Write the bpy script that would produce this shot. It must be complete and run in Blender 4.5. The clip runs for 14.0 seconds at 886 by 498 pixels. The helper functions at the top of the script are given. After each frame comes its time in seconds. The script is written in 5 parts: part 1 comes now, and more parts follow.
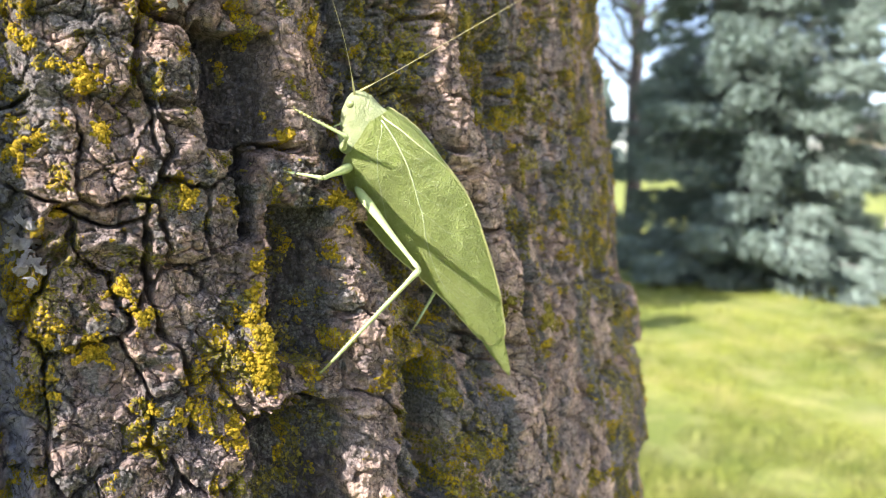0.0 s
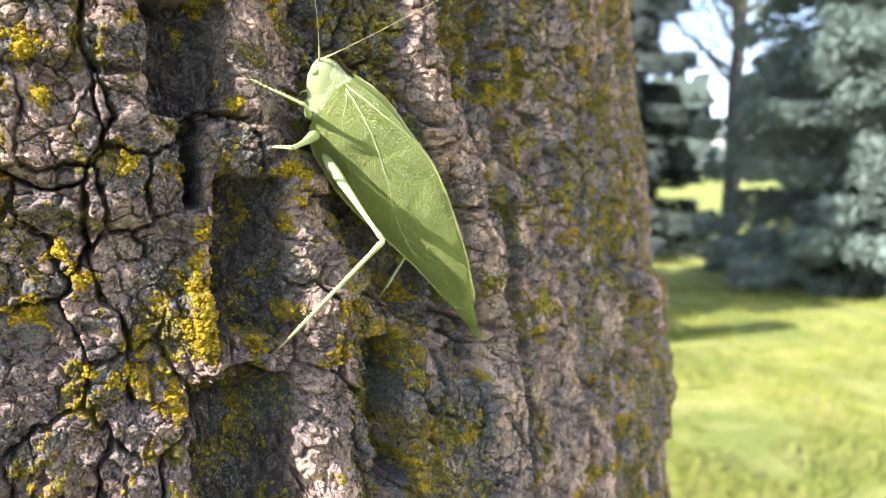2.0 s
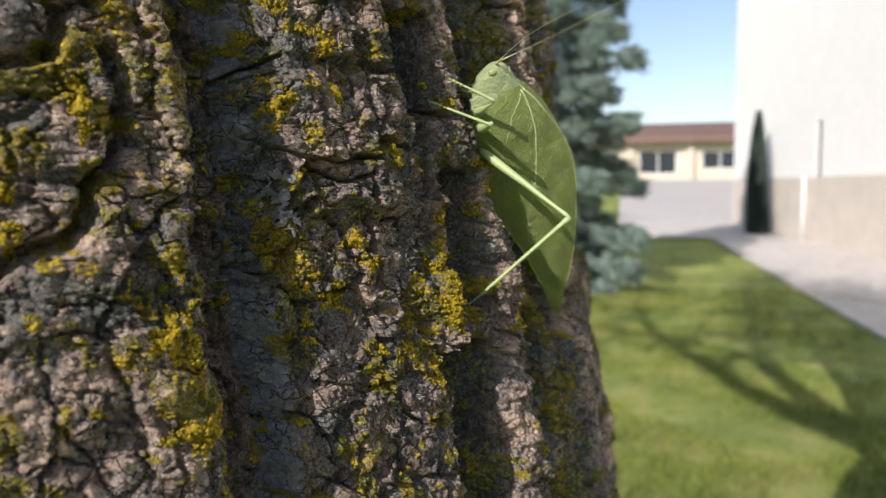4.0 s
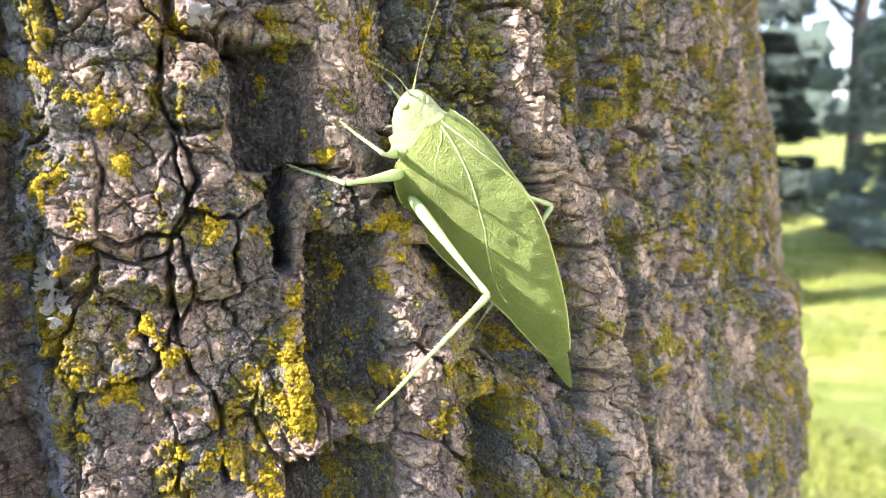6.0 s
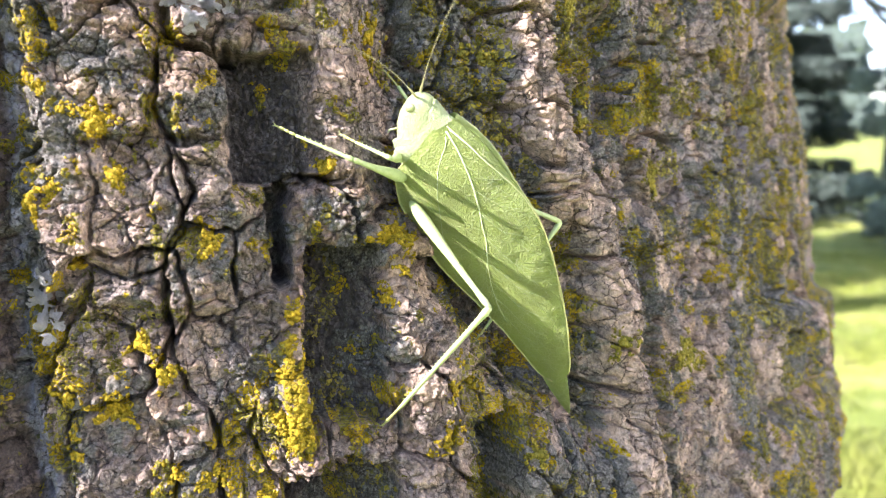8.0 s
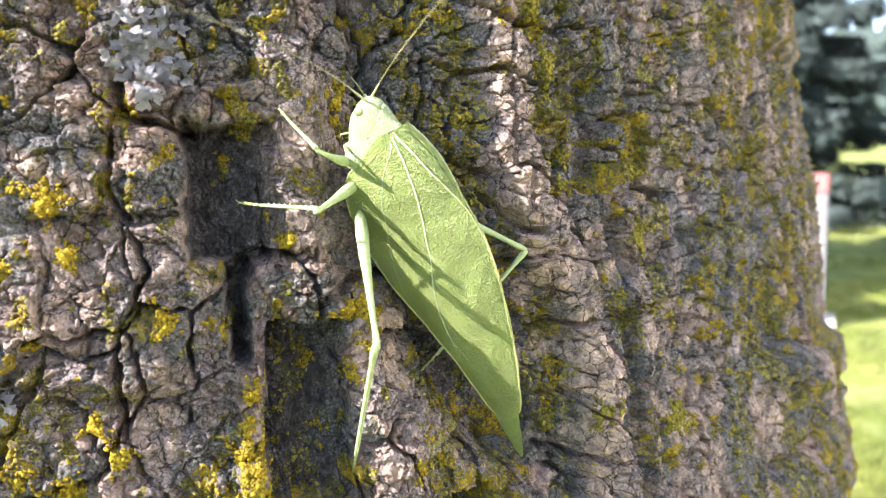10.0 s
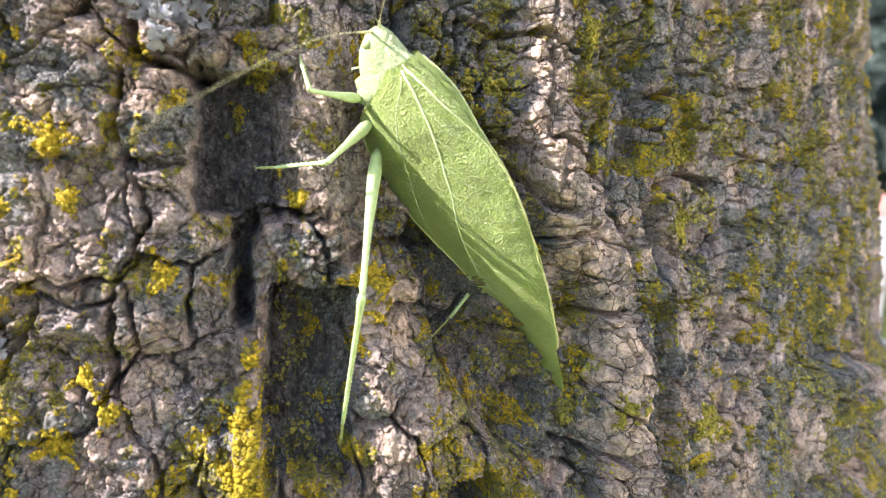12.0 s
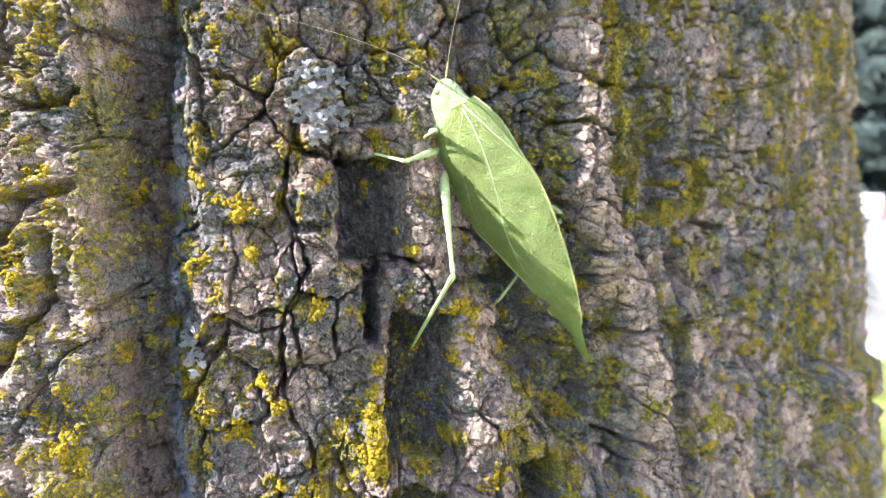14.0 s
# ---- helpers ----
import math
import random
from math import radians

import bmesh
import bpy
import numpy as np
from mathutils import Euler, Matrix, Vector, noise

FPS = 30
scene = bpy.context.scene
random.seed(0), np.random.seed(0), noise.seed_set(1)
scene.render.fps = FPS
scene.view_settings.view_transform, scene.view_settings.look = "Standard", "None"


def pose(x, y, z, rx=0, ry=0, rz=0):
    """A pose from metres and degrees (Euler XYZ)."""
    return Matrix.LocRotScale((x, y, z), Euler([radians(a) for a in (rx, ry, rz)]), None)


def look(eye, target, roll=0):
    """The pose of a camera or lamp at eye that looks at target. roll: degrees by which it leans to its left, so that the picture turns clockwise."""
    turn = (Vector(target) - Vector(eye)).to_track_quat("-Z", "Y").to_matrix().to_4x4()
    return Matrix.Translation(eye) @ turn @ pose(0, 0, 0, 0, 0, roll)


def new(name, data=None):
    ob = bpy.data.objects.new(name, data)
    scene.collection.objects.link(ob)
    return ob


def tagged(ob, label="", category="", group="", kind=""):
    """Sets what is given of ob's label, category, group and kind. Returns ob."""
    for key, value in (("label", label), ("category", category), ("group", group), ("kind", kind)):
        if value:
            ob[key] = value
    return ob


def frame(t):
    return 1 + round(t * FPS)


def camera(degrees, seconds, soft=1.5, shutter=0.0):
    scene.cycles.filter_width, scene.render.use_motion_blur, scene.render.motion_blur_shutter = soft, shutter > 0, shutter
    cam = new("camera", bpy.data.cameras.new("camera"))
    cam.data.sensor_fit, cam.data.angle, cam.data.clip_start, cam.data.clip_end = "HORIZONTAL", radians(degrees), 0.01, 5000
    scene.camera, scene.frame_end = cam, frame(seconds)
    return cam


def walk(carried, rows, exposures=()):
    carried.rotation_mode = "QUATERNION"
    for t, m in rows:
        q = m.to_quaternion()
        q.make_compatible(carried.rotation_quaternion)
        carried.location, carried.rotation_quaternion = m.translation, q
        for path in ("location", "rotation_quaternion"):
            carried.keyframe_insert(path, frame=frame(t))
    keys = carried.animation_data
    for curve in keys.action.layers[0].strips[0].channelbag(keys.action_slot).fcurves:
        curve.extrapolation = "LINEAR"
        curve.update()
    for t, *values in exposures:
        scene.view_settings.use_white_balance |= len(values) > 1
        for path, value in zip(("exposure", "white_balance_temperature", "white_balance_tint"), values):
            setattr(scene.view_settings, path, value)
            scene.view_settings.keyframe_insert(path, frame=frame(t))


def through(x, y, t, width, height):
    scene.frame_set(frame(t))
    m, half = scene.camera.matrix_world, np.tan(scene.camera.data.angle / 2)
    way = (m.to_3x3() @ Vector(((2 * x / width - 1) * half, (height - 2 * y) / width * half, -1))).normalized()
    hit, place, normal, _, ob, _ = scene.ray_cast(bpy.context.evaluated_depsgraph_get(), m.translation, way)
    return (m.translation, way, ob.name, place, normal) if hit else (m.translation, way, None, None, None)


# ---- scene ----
# ---- camera ----
cam = camera(60.29, 14.0, soft=1.0)
cam.data.dof.use_dof = True
cam.data.dof.focus_distance = 0.120
cam.data.dof.aperture_fstop = 27.0
PATH = [
    (0, look((0.01767, -0.22932, 1.34042), (0.05317, -0.10485, 1.32826), 0.89)),
    (0.5, look((0.01970, -0.22608, 1.33652), (0.05470, -0.10131, 1.32609), 0.61)),
    (1, look((0.02045, -0.22637, 1.33576), (0.05394, -0.10135, 1.32357), 1.01)),
    (1.5, look((0.02029, -0.23310, 1.33507), (0.05157, -0.10754, 1.32257), 1.37)),
    (2, look((0.04149, -0.23009, 1.33628), (0.06216, -0.10239, 1.32344), 1.35)),
    (2.5, look((0.02539, -0.27400, 1.31960), (0.05525, -0.14779, 1.31062), 0.19)),
    (3, look((-0.00134, -0.24588, 1.34308), (0.03913, -0.12270, 1.33361), 1.35)),
    (3.5, look((-0.04882, -0.23195, 1.34633), (0.01753, -0.12049, 1.33759), -0.00)),
    (3.7, look((-0.05718, -0.22027, 1.33028), (0.01624, -0.11344, 1.32036), -0.59)),
    (5.8, look((0.03832, -0.21482, 1.35115), (0.04610, -0.08673, 1.33032), 0.05)),
    (6, look((0.04201, -0.21494, 1.34961), (0.04546, -0.08637, 1.33072), -0.61)),
    (6.5, look((0.04744, -0.21193, 1.35031), (0.04834, -0.08283, 1.33507), -1.19)),
    (7, look((0.04422, -0.20827, 1.35000), (0.04422, -0.07933, 1.33341), -1.29)),
    (7.5, look((0.04442, -0.20852, 1.34942), (0.04362, -0.07972, 1.33181), -1.29)),
    (8, look((0.04589, -0.21052, 1.35002), (0.04427, -0.08176, 1.33218), -1.07)),
    (8.2, look((0.04716, -0.21041, 1.35179), (0.04575, -0.08155, 1.33472), -0.92)),
    (10.3, look((0.05510, -0.20461, 1.35982), (0.04805, -0.07592, 1.34284), -1.06)),
    (10.5, look((0.05467, -0.20656, 1.35990), (0.04712, -0.07782, 1.34351), -0.86)),
    (11, look((0.05619, -0.20816, 1.35805), (0.04790, -0.07946, 1.34171), -0.69)),
    (11.5, look((0.05592, -0.20591, 1.36106), (0.04612, -0.07737, 1.34428), 0.56)),
    (12, look((0.05853, -0.19762, 1.35500), (0.04433, -0.06960, 1.33740), 2.13)),
    (12.5, look((0.04564, -0.21462, 1.35868), (0.03308, -0.08708, 1.33688), 2.57)),
    (13, look((0.04399, -0.23666, 1.36689), (0.02953, -0.10925, 1.34553), 2.70)),
    (13.5, look((0.05009, -0.23137, 1.36315), (0.03541, -0.10379, 1.34292), 2.46)),
    (14, look((0.05044, -0.23535, 1.36622), (0.03448, -0.10749, 1.34900), 1.98)),
]
walk(cam, PATH, exposures=[(0, 1.45, 6450, 24), (1.7, 1.45, 6450, 24), (2.3, 1.84, 6300, 26), (2.6, 1.79, 6300, 26), (3.0, 1.0, 6500, 21), (3.7, 0.0, 6500, 16), (5.8, 2.04, 6400, 24), (8.2, 2.04, 6300, 24), (10.3, 1.93, 6150, 23), (11.0, 1.74, 6250, 22), (11.5, 1.72, 6250, 22), (12.0, 1.98, 6200, 22), (12.5, 2.36, 6050, 22), (13.0, 2.06, 6000, 21), (14.0, 2.0, 5850, 21)])

# ---- light ----
SUN_AZ, SUN_EL = 250.5, 30.0          # compass turn from +y towards +x, and height, in degrees
world = bpy.data.worlds.new("sky")
scene.world = world
world.use_nodes = True
wn = world.node_tree
sky = wn.nodes.new("ShaderNodeTexSky")
sky.sky_type = "NISHITA"
sky.sun_disc = False
sky.sun_elevation = radians(SUN_EL)
sky.sun_rotation = radians(SUN_AZ)
sky.altitude = 200
wn.nodes["Background"].inputs["Strength"].default_value = 0.15
wn.links.new(sky.outputs[0], wn.nodes["Background"].inputs["Color"])
sun = new("sun", bpy.data.lights.new("sun", "SUN"))
sun.data.energy = 5.0
sun.data.angle = radians(0.55)
sun.data.color = (1.0, 0.95, 0.87)
to_sun = Vector((math.sin(radians(SUN_AZ)) * math.cos(radians(SUN_EL)), math.cos(radians(SUN_AZ)) * math.cos(radians(SUN_EL)), math.sin(radians(SUN_EL))))
sun.matrix_world = look(to_sun * 20, (0, 0, 0))
scene.view_settings.exposure = 0.0


# ---- materials ----
def material(name):
    m = bpy.data.materials.new(name)
    m.use_nodes = True
    return m, m.node_tree, m.node_tree.nodes["Principled BSDF"]


def node(tree, kind, **inputs):
    n = tree.nodes.new(kind)
    for key, value in inputs.items():
        n.inputs[key.replace("_", " ")].default_value = value
    return n


def noise_tex(tree, scale, detail=4.0, rough=0.55, coords=None):
    n = node(tree, "ShaderNodeTexNoise", Scale=scale, Detail=detail, Roughness=rough)
    if coords is not None:
        tree.links.new(coords, n.inputs["Vector"])
    return n


def ramp(tree, value, *stops):
    r = tree.nodes.new("ShaderNodeValToRGB")
    while len(r.color_ramp.elements) < len(stops):
        r.color_ramp.elements.new(0.5)
    for e, (at, colour) in zip(r.color_ramp.elements, stops):
        e.position, e.color = at, (*colour, 1)
    tree.links.new(value, r.inputs[0])
    return r.outputs[0]


def mixed(tree, factor, a, b, blend="MIX"):
    m = tree.nodes.new("ShaderNodeMix")
    m.data_type, m.blend_type = "RGBA", blend
    for socket, value in ((m.inputs[0], factor), (m.inputs[6], a), (m.inputs[7], b)):
        if isinstance(value, (int, float)):
            socket.default_value = value
        elif isinstance(value, tuple):
            socket.default_value = (*value, 1)
        else:
            tree.links.new(value, socket)
    return m.outputs[2]


def bumped(tree, bsdf, height, distance, strength=1.0):
    b = node(tree, "ShaderNodeBump", Strength=strength, Distance=distance)
    tree.links.new(height, b.inputs["Height"])
    tree.links.new(b.outputs[0], bsdf.inputs["Normal"])
    return b


def plain(name, colour, rough=0.6, scale=300.0, spread=0.25, bump=0.0, metal=0.0):
    """A surface of one kind: its colour with grain at two scales, and a fine relief."""
    m, t, b = material(name)
    c = t.nodes.new("ShaderNodeTexCoord").outputs["Object"]
    fine, broad = noise_tex(t, scale, 5, 0.6, c), noise_tex(t, scale / 9, 3, 0.5, c)
    dark = tuple(v * (1 - spread) for v in colour)
    light = tuple(min(1, v * (1 + spread)) for v in colour)
    one = ramp(t, fine.outputs[0], (0.25, dark), (0.75, light))
    two = ramp(t, broad.outputs[0], (0.3, (1 - spread * 0.6,) * 3), (0.7, (1.0,) * 3))
    t.links.new(mixed(t, 1.0, one, two, "MULTIPLY"), b.inputs["Base Color"])
    b.inputs["Roughness"].default_value, b.inputs["Metallic"].default_value = rough, metal
    if bump:
        bumped(t, b, fine.outputs[0], bump)
    return m


def attribute(tree, name):
    a = tree.nodes.new("ShaderNodeAttribute")
    a.attribute_name = name
    return a.outputs["Fac"]


def bark_material():
    m, t, b = material("bark")
    c = t.nodes.new("ShaderNodeTexCoord").outputs["Object"]
    stretch = node(t, "ShaderNodeMapping", Scale=(1.0, 1.0, 0.5))
    t.links.new(c, stretch.inputs["Vector"])
    grain = noise_tex(t, 750, 9, 0.72, stretch.outputs[0])
    speck = noise_tex(t, 1900, 4, 0.65, c)
    patch = noise_tex(t, 95, 6, 0.7, c)
    blotch = noise_tex(t, 230, 5, 0.65, c)
    tint = noise_tex(t, 150, 5, 0.7, node(t, "ShaderNodeMapping", Location=(0.3, 0.1, 0.7)).outputs[0])
    t.links.new(c, tint.inputs["Vector"].links[0].from_node.inputs["Vector"])
    warp = mixed(t, 0.0011, c, noise_tex(t, 700, 4, 0.65, c).outputs["Color"], "ADD")

    def net(scale, where):
        n = node(t, "ShaderNodeTexVoronoi", Scale=scale)
        n.feature = where
        t.links.new(warp, n.inputs["Vector"])
        return n

    wide_net, fine_net = net(330, "DISTANCE_TO_EDGE"), net(1050, "DISTANCE_TO_EDGE")
    grit, grit_edge = net(1000, "F1"), net(1000, "DISTANCE_TO_EDGE")
    tone, face, crust, yellow, pale, olive_at, rust = (attribute(t, n) for n in ("tone", "face", "crust", "yellow", "pale", "olive", "rust"))
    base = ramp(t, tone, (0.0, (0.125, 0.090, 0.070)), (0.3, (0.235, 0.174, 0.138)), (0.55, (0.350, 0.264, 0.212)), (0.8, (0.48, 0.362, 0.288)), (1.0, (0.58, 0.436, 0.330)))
    grey = ramp(t, patch.outputs[0], (0.42, (0.0,) * 3), (0.60, (0.85,) * 3))
    base = mixed(t, grey, base, (0.30, 0.265, 0.245))
    base = mixed(t, ramp(t, tint.outputs[0], (0.54, (0.0,) * 3), (0.62, (0.6,) * 3)), base, (0.40, 0.285, 0.20))
    base = mixed(t, mixed(t, 1.0, rust, (0.85, 0.85, 0.85), "MULTIPLY"), base, ramp(t, patch.outputs[0], (0.4, (0.155, 0.115, 0.095)), (0.6, (0.24, 0.165, 0.135))))
    base = mixed(t, 0.9, base, ramp(t, grain.outputs[0], (0.28, (0.36, 0.34, 0.33)), (0.48, (1.0, 0.99, 0.98)), (0.72, (1.55, 1.52, 1.50))), "MULTIPLY")
    base = mixed(t, 0.85, base, ramp(t, speck.outputs[0], (0.30, (0.55, 0.54, 0.53)), (0.5, (1.0,) * 3), (0.70, (1.42, 1.40, 1.38))), "MULTIPLY")
    # bare under-bark, its colour pulled towards black to carry the recesses' shade
    shaded_inner = ramp(t, grain.outputs[0], (0.3, (0.04, 0.036, 0.034)), (0.5, (0.10, 0.091, 0.087)), (0.72, (0.22, 0.203, 0.196)))
    base = mixed(t, face, base, shaded_inner)
    base = mixed(t, pale, base, ramp(t, grain.outputs[0], (0.3, (0.24, 0.235, 0.26)), (0.7, (0.44, 0.435, 0.47))))
    crusty = ramp(t, speck.outputs[0], (0.3, (0.06, 0.06, 0.052)), (0.5, (0.155, 0.155, 0.138)), (0.72, (0.31, 0.31, 0.285)))
    base = mixed(t, crust, base, crusty)
    # hairline cracks, painted dark where bump alone gives them too little shade
    hair = mixed(t, 1.0, ramp(t, wide_net.outputs[0], (0.0, (1.0,) * 3), (0.035, (0.0,) * 3)), ramp(t, blotch.outputs[0], (0.42, (0.0,) * 3), (0.52, (1.0,) * 3)), "MULTIPLY")
    hair2 = mixed(t, 1.0, ramp(t, fine_net.outputs[0], (0.0, (0.7,) * 3), (0.07, (0.0,) * 3)), ramp(t, patch.outputs[0], (0.45, (0.0,) * 3), (0.6, (0.9,) * 3)), "MULTIPLY")
    hair2 = mixed(t, 1.0, hair2, mixed(t, 1.0, ramp(t, fine_net.outputs[0], (0.0, (0.9,) * 3), (0.09, (0.0,) * 3)), face, "MULTIPLY"), "LIGHTEN")
    cracks = mixed(t, 1.0, hair, hair2, "LIGHTEN")
    base = mixed(t, mixed(t, 1.0, cracks, (0.85, 0.85, 0.85), "MULTIPLY"), base, (0.05, 0.04, 0.036))
    # grains of olive crust, thick where the attribute says so
    picked = t.nodes.new("ShaderNodeSeparateColor")
    t.links.new(grit.outputs["Color"], picked.inputs[0])
    some = node(t, "ShaderNodeMath")
    some.operation = "MULTIPLY_ADD"
    some.inputs[1].default_value = -0.35
    t.links.new(picked.outputs[0], some.inputs[0])
    t.links.new(olive_at, some.inputs[2])
    chosen = ramp(t, some.outputs[0], (0.30, (0.0,) * 3), (0.36, (1.0,) * 3))
    body_ = ramp(t, grit_edge.outputs[0], (0.02, (0.0,) * 3), (0.14, (1.0,) * 3))
    granule = mixed(t, 1.0, chosen, body_, "MULTIPLY")
    dull = ramp(t, picked.outputs[1], (0.0, (0.12, 0.12, 0.06)), (0.35, (0.23, 0.21, 0.06)), (0.7, (0.36, 0.31, 0.05)), (1.0, (0.50, 0.43, 0.08)))
    dull = mixed(t, 0.8, dull, ramp(t, speck.outputs[0], (0.3, (0.5,) * 3), (0.7, (1.3,) * 3)), "MULTIPLY")
    base = mixed(t, granule, base, dull)
    golden = ramp(t, speck.outputs[0], (0.3, (0.32, 0.22, 0.006)), (0.55, (0.57, 0.41, 0.010)), (0.75, (0.74, 0.57, 0.04)))
    olive = ramp(t, speck.outputs[0], (0.3, (0.15, 0.135, 0.02)), (0.55, (0.29, 0.265, 0.035)), (0.75, (0.43, 0.39, 0.085)))
    golden = mixed(t, ramp(t, blotch.outputs[0], (0.44, (0.0,) * 3), (0.54, (1.0,) * 3)), golden, olive)
    some_y = node(t, "ShaderNodeMath")
    some_y.operation = "MULTIPLY_ADD"
    some_y.inputs[1].default_value = -0.40
    t.links.new(picked.outputs[2], some_y.inputs[0])
    t.links.new(yellow, some_y.inputs[2])
    lobes = mixed(t, 1.0, ramp(t, some_y.outputs[0], (0.22, (0.0,) * 3), (0.27, (1.0,) * 3)), ramp(t, grit_edge.outputs[0], (0.015, (0.0,) * 3), (0.09, (1.0,) * 3)), "MULTIPLY")
    base = mixed(t, lobes, base, golden)
    t.links.new(base, b.inputs["Base Color"])
    b.inputs["Roughness"].default_value = 0.86
    b.inputs["Specular IOR Level"].default_value = 0.25
    relief = mixed(t, 0.35, grain.outputs[0], speck.outputs[0], "ADD")
    relief = mixed(t, 0.7, relief, cracks, "SUBTRACT")
    relief = mixed(t, 0.35, relief, granule, "ADD")
    relief = mixed(t, 0.45, relief, lobes, "ADD")
    bumped(t, b, relief, 0.0011, 1.0)
    return m


def lichen_material(name, dark, mid, light):
    m, t, b = material(name)
    c = t.nodes.new("ShaderNodeTexCoord").outputs["Object"]
    info = t.nodes.new("ShaderNodeNewGeometry")
    speck, broad = noise_tex(t, 1700, 4, 0.6, c), noise_tex(t, 260, 3, 0.5, c)
    one = ramp(t, speck.outputs[0], (0.3, dark), (0.52, mid), (0.75, light))
    two = ramp(t, info.outputs["Random Per Island"], (0.0, (0.55, 0.60, 0.7)), (1.0, (1.15, 1.1, 1.05)))
    three = ramp(t, broad.outputs[0], (0.35, (0.75, 0.78, 0.8)), (0.65, (1.1, 1.05, 1.0)))
    t.links.new(mixed(t, 1.0, mixed(t, 1.0, one, two, "MULTIPLY"), three, "MULTIPLY"), b.inputs["Base Color"])
    b.inputs["Roughness"].default_value = 0.9
    b.inputs["Specular IOR Level"].default_value = 0.2
    bumped(t, b, speck.outputs[0], 0.0005)
    return m


def leafy_skin(name, colour, vein, cells, through=0.3, rough=0.42):
    """A green skin that lets light through, with a net of fine raised veins."""
    m, t, b = material(name)
    c = t.nodes.new("ShaderNodeTexCoord").outputs["Object"]
    bend = noise_tex(t, 300, 3, 0.6, c)
    moved = mixed(t, 0.0016, c, bend.outputs["Color"], "ADD")
    net = node(t, "ShaderNodeTexVoronoi", Scale=cells)
    net.feature = "DISTANCE_TO_EDGE"
    t.links.new(moved, net.inputs["Vector"])
    small = node(t, "ShaderNodeTexVoronoi", Scale=cells * 3.1)
    small.feature = "DISTANCE_TO_EDGE"
    t.links.new(moved, small.inputs["Vector"])
    broad = noise_tex(t, 120, 4, 0.5, c)
    lines = ramp(t, net.outputs[0], (0.0, (1.0,) * 3), (0.05, (0.0,) * 3))
    faint = ramp(t, small.outputs[0], (0.0, (1.0,) * 3), (0.16, (0.0,) * 3))
    tone = ramp(t, broad.outputs[0], (0.3, tuple(v * 0.84 for v in colour)), (0.7, tuple(v * 1.1 for v in colour)))
    mesh = mixed(t, 1.0, mixed(t, 1.0, lines, (0.45,) * 3, "MULTIPLY"), mixed(t, 1.0, faint, (0.14,) * 3, "MULTIPLY"), "LIGHTEN")
    colour_out = mixed(t, mesh, tone, vein)
    t.links.new(colour_out, b.inputs["Base Color"])
    b.inputs["Roughness"].default_value = rough
    b.inputs["Specular IOR Level"].default_value = 0.45
    leather = noise_tex(t, 2600, 3, 0.6, c)
    pucker = noise_tex(t, 520, 3, 0.55, c)
    relief = mixed(t, 1.0, mixed(t, 1.0, lines, (0.5,) * 3, "MULTIPLY"), mixed(t, 1.0, mixed(t, 1.0, faint, (0.55,) * 3, "MULTIPLY"), leather.outputs[0], "ADD"), "ADD")
    relief = mixed(t, 1.0, relief, mixed(t, 1.0, pucker.outputs[0], (1.0,) * 3, "MULTIPLY"), "ADD")
    bump = bumped(t, b, relief, 0.0002, 1.0)
    glow = t.nodes.new("ShaderNodeBsdfTranslucent")
    t.links.new(mixed(t, 1.0, colour_out, (0.95, 1.0, 0.55), "MULTIPLY"), glow.inputs["Color"])
    t.links.new(bump.outputs[0], glow.inputs["Normal"])
    blend = t.nodes.new("ShaderNodeMixShader")
    blend.inputs[0].default_value = through
    t.links.new(b.outputs[0], blend.inputs[1])
    t.links.new(glow.outputs[0], blend.inputs[2])
    t.links.new(blend.outputs[0], t.nodes["Material Output"].inputs["Surface"])
    return m


def lawn_material():
    m, t, b = material("lawn")
    c = t.nodes.new("ShaderNodeTexCoord").outputs["Object"]
    fine, mid, broad = noise_tex(t, 60, 6, 0.7, c), noise_tex(t, 3.2, 4, 0.6, c), noise_tex(t, 1.1, 5, 0.6, c)
    green = ramp(t, fine.outputs[0], (0.3, (0.08, 0.12, 0.016)), (0.52, (0.29, 0.35, 0.06)), (0.75, (0.50, 0.55, 0.14)))
    straw = ramp(t, mid.outputs[0], (0.46, (0.0,) * 3), (0.68, (0.55,) * 3))
    green = mixed(t, straw, green, (0.52, 0.49, 0.20))
    green = mixed(t, 0.6, green, ramp(t, broad.outputs[0], (0.38, (0.55, 0.68, 0.55)), (0.62, (1.2, 1.15, 1.05))), "MULTIPLY")
    t.links.new(green, b.inputs["Base Color"])
    b.inputs["Roughness"].default_value = 0.9
    bumped(t, b, fine.outputs[0], 0.03)
    return m


BARK = bark_material()
LICHEN_YELLOW = lichen_material("yellow lichen", (0.19, 0.135, 0.010), (0.39, 0.285, 0.014), (0.56, 0.43, 0.05))
LICHEN_OLIVE = lichen_material("olive lichen", (0.15, 0.13, 0.016), (0.28, 0.24, 0.03), (0.42, 0.37, 0.08))
LICHEN_GREY = lichen_material("grey lichen", (0.42, 0.43, 0.43), (0.66, 0.67, 0.68), (0.80, 0.81, 0.82))
WING = leafy_skin("wing skin", (0.47, 0.565, 0.20), (0.62, 0.70, 0.38), 560, 0.28, 0.37)
BODY = leafy_skin("body skin", (0.47, 0.56, 0.28), (0.53, 0.63, 0.36), 900, 0.18)
LEG = plain("leg skin", (0.40, 0.50, 0.22), 0.4, 1500, 0.18, 0.00012)
VEIN = plain("vein", (0.56, 0.65, 0.36), 0.45, 1500, 0.12)
MARGIN = plain("wing margin", (0.52, 0.53, 0.22), 0.45, 1500, 0.2)
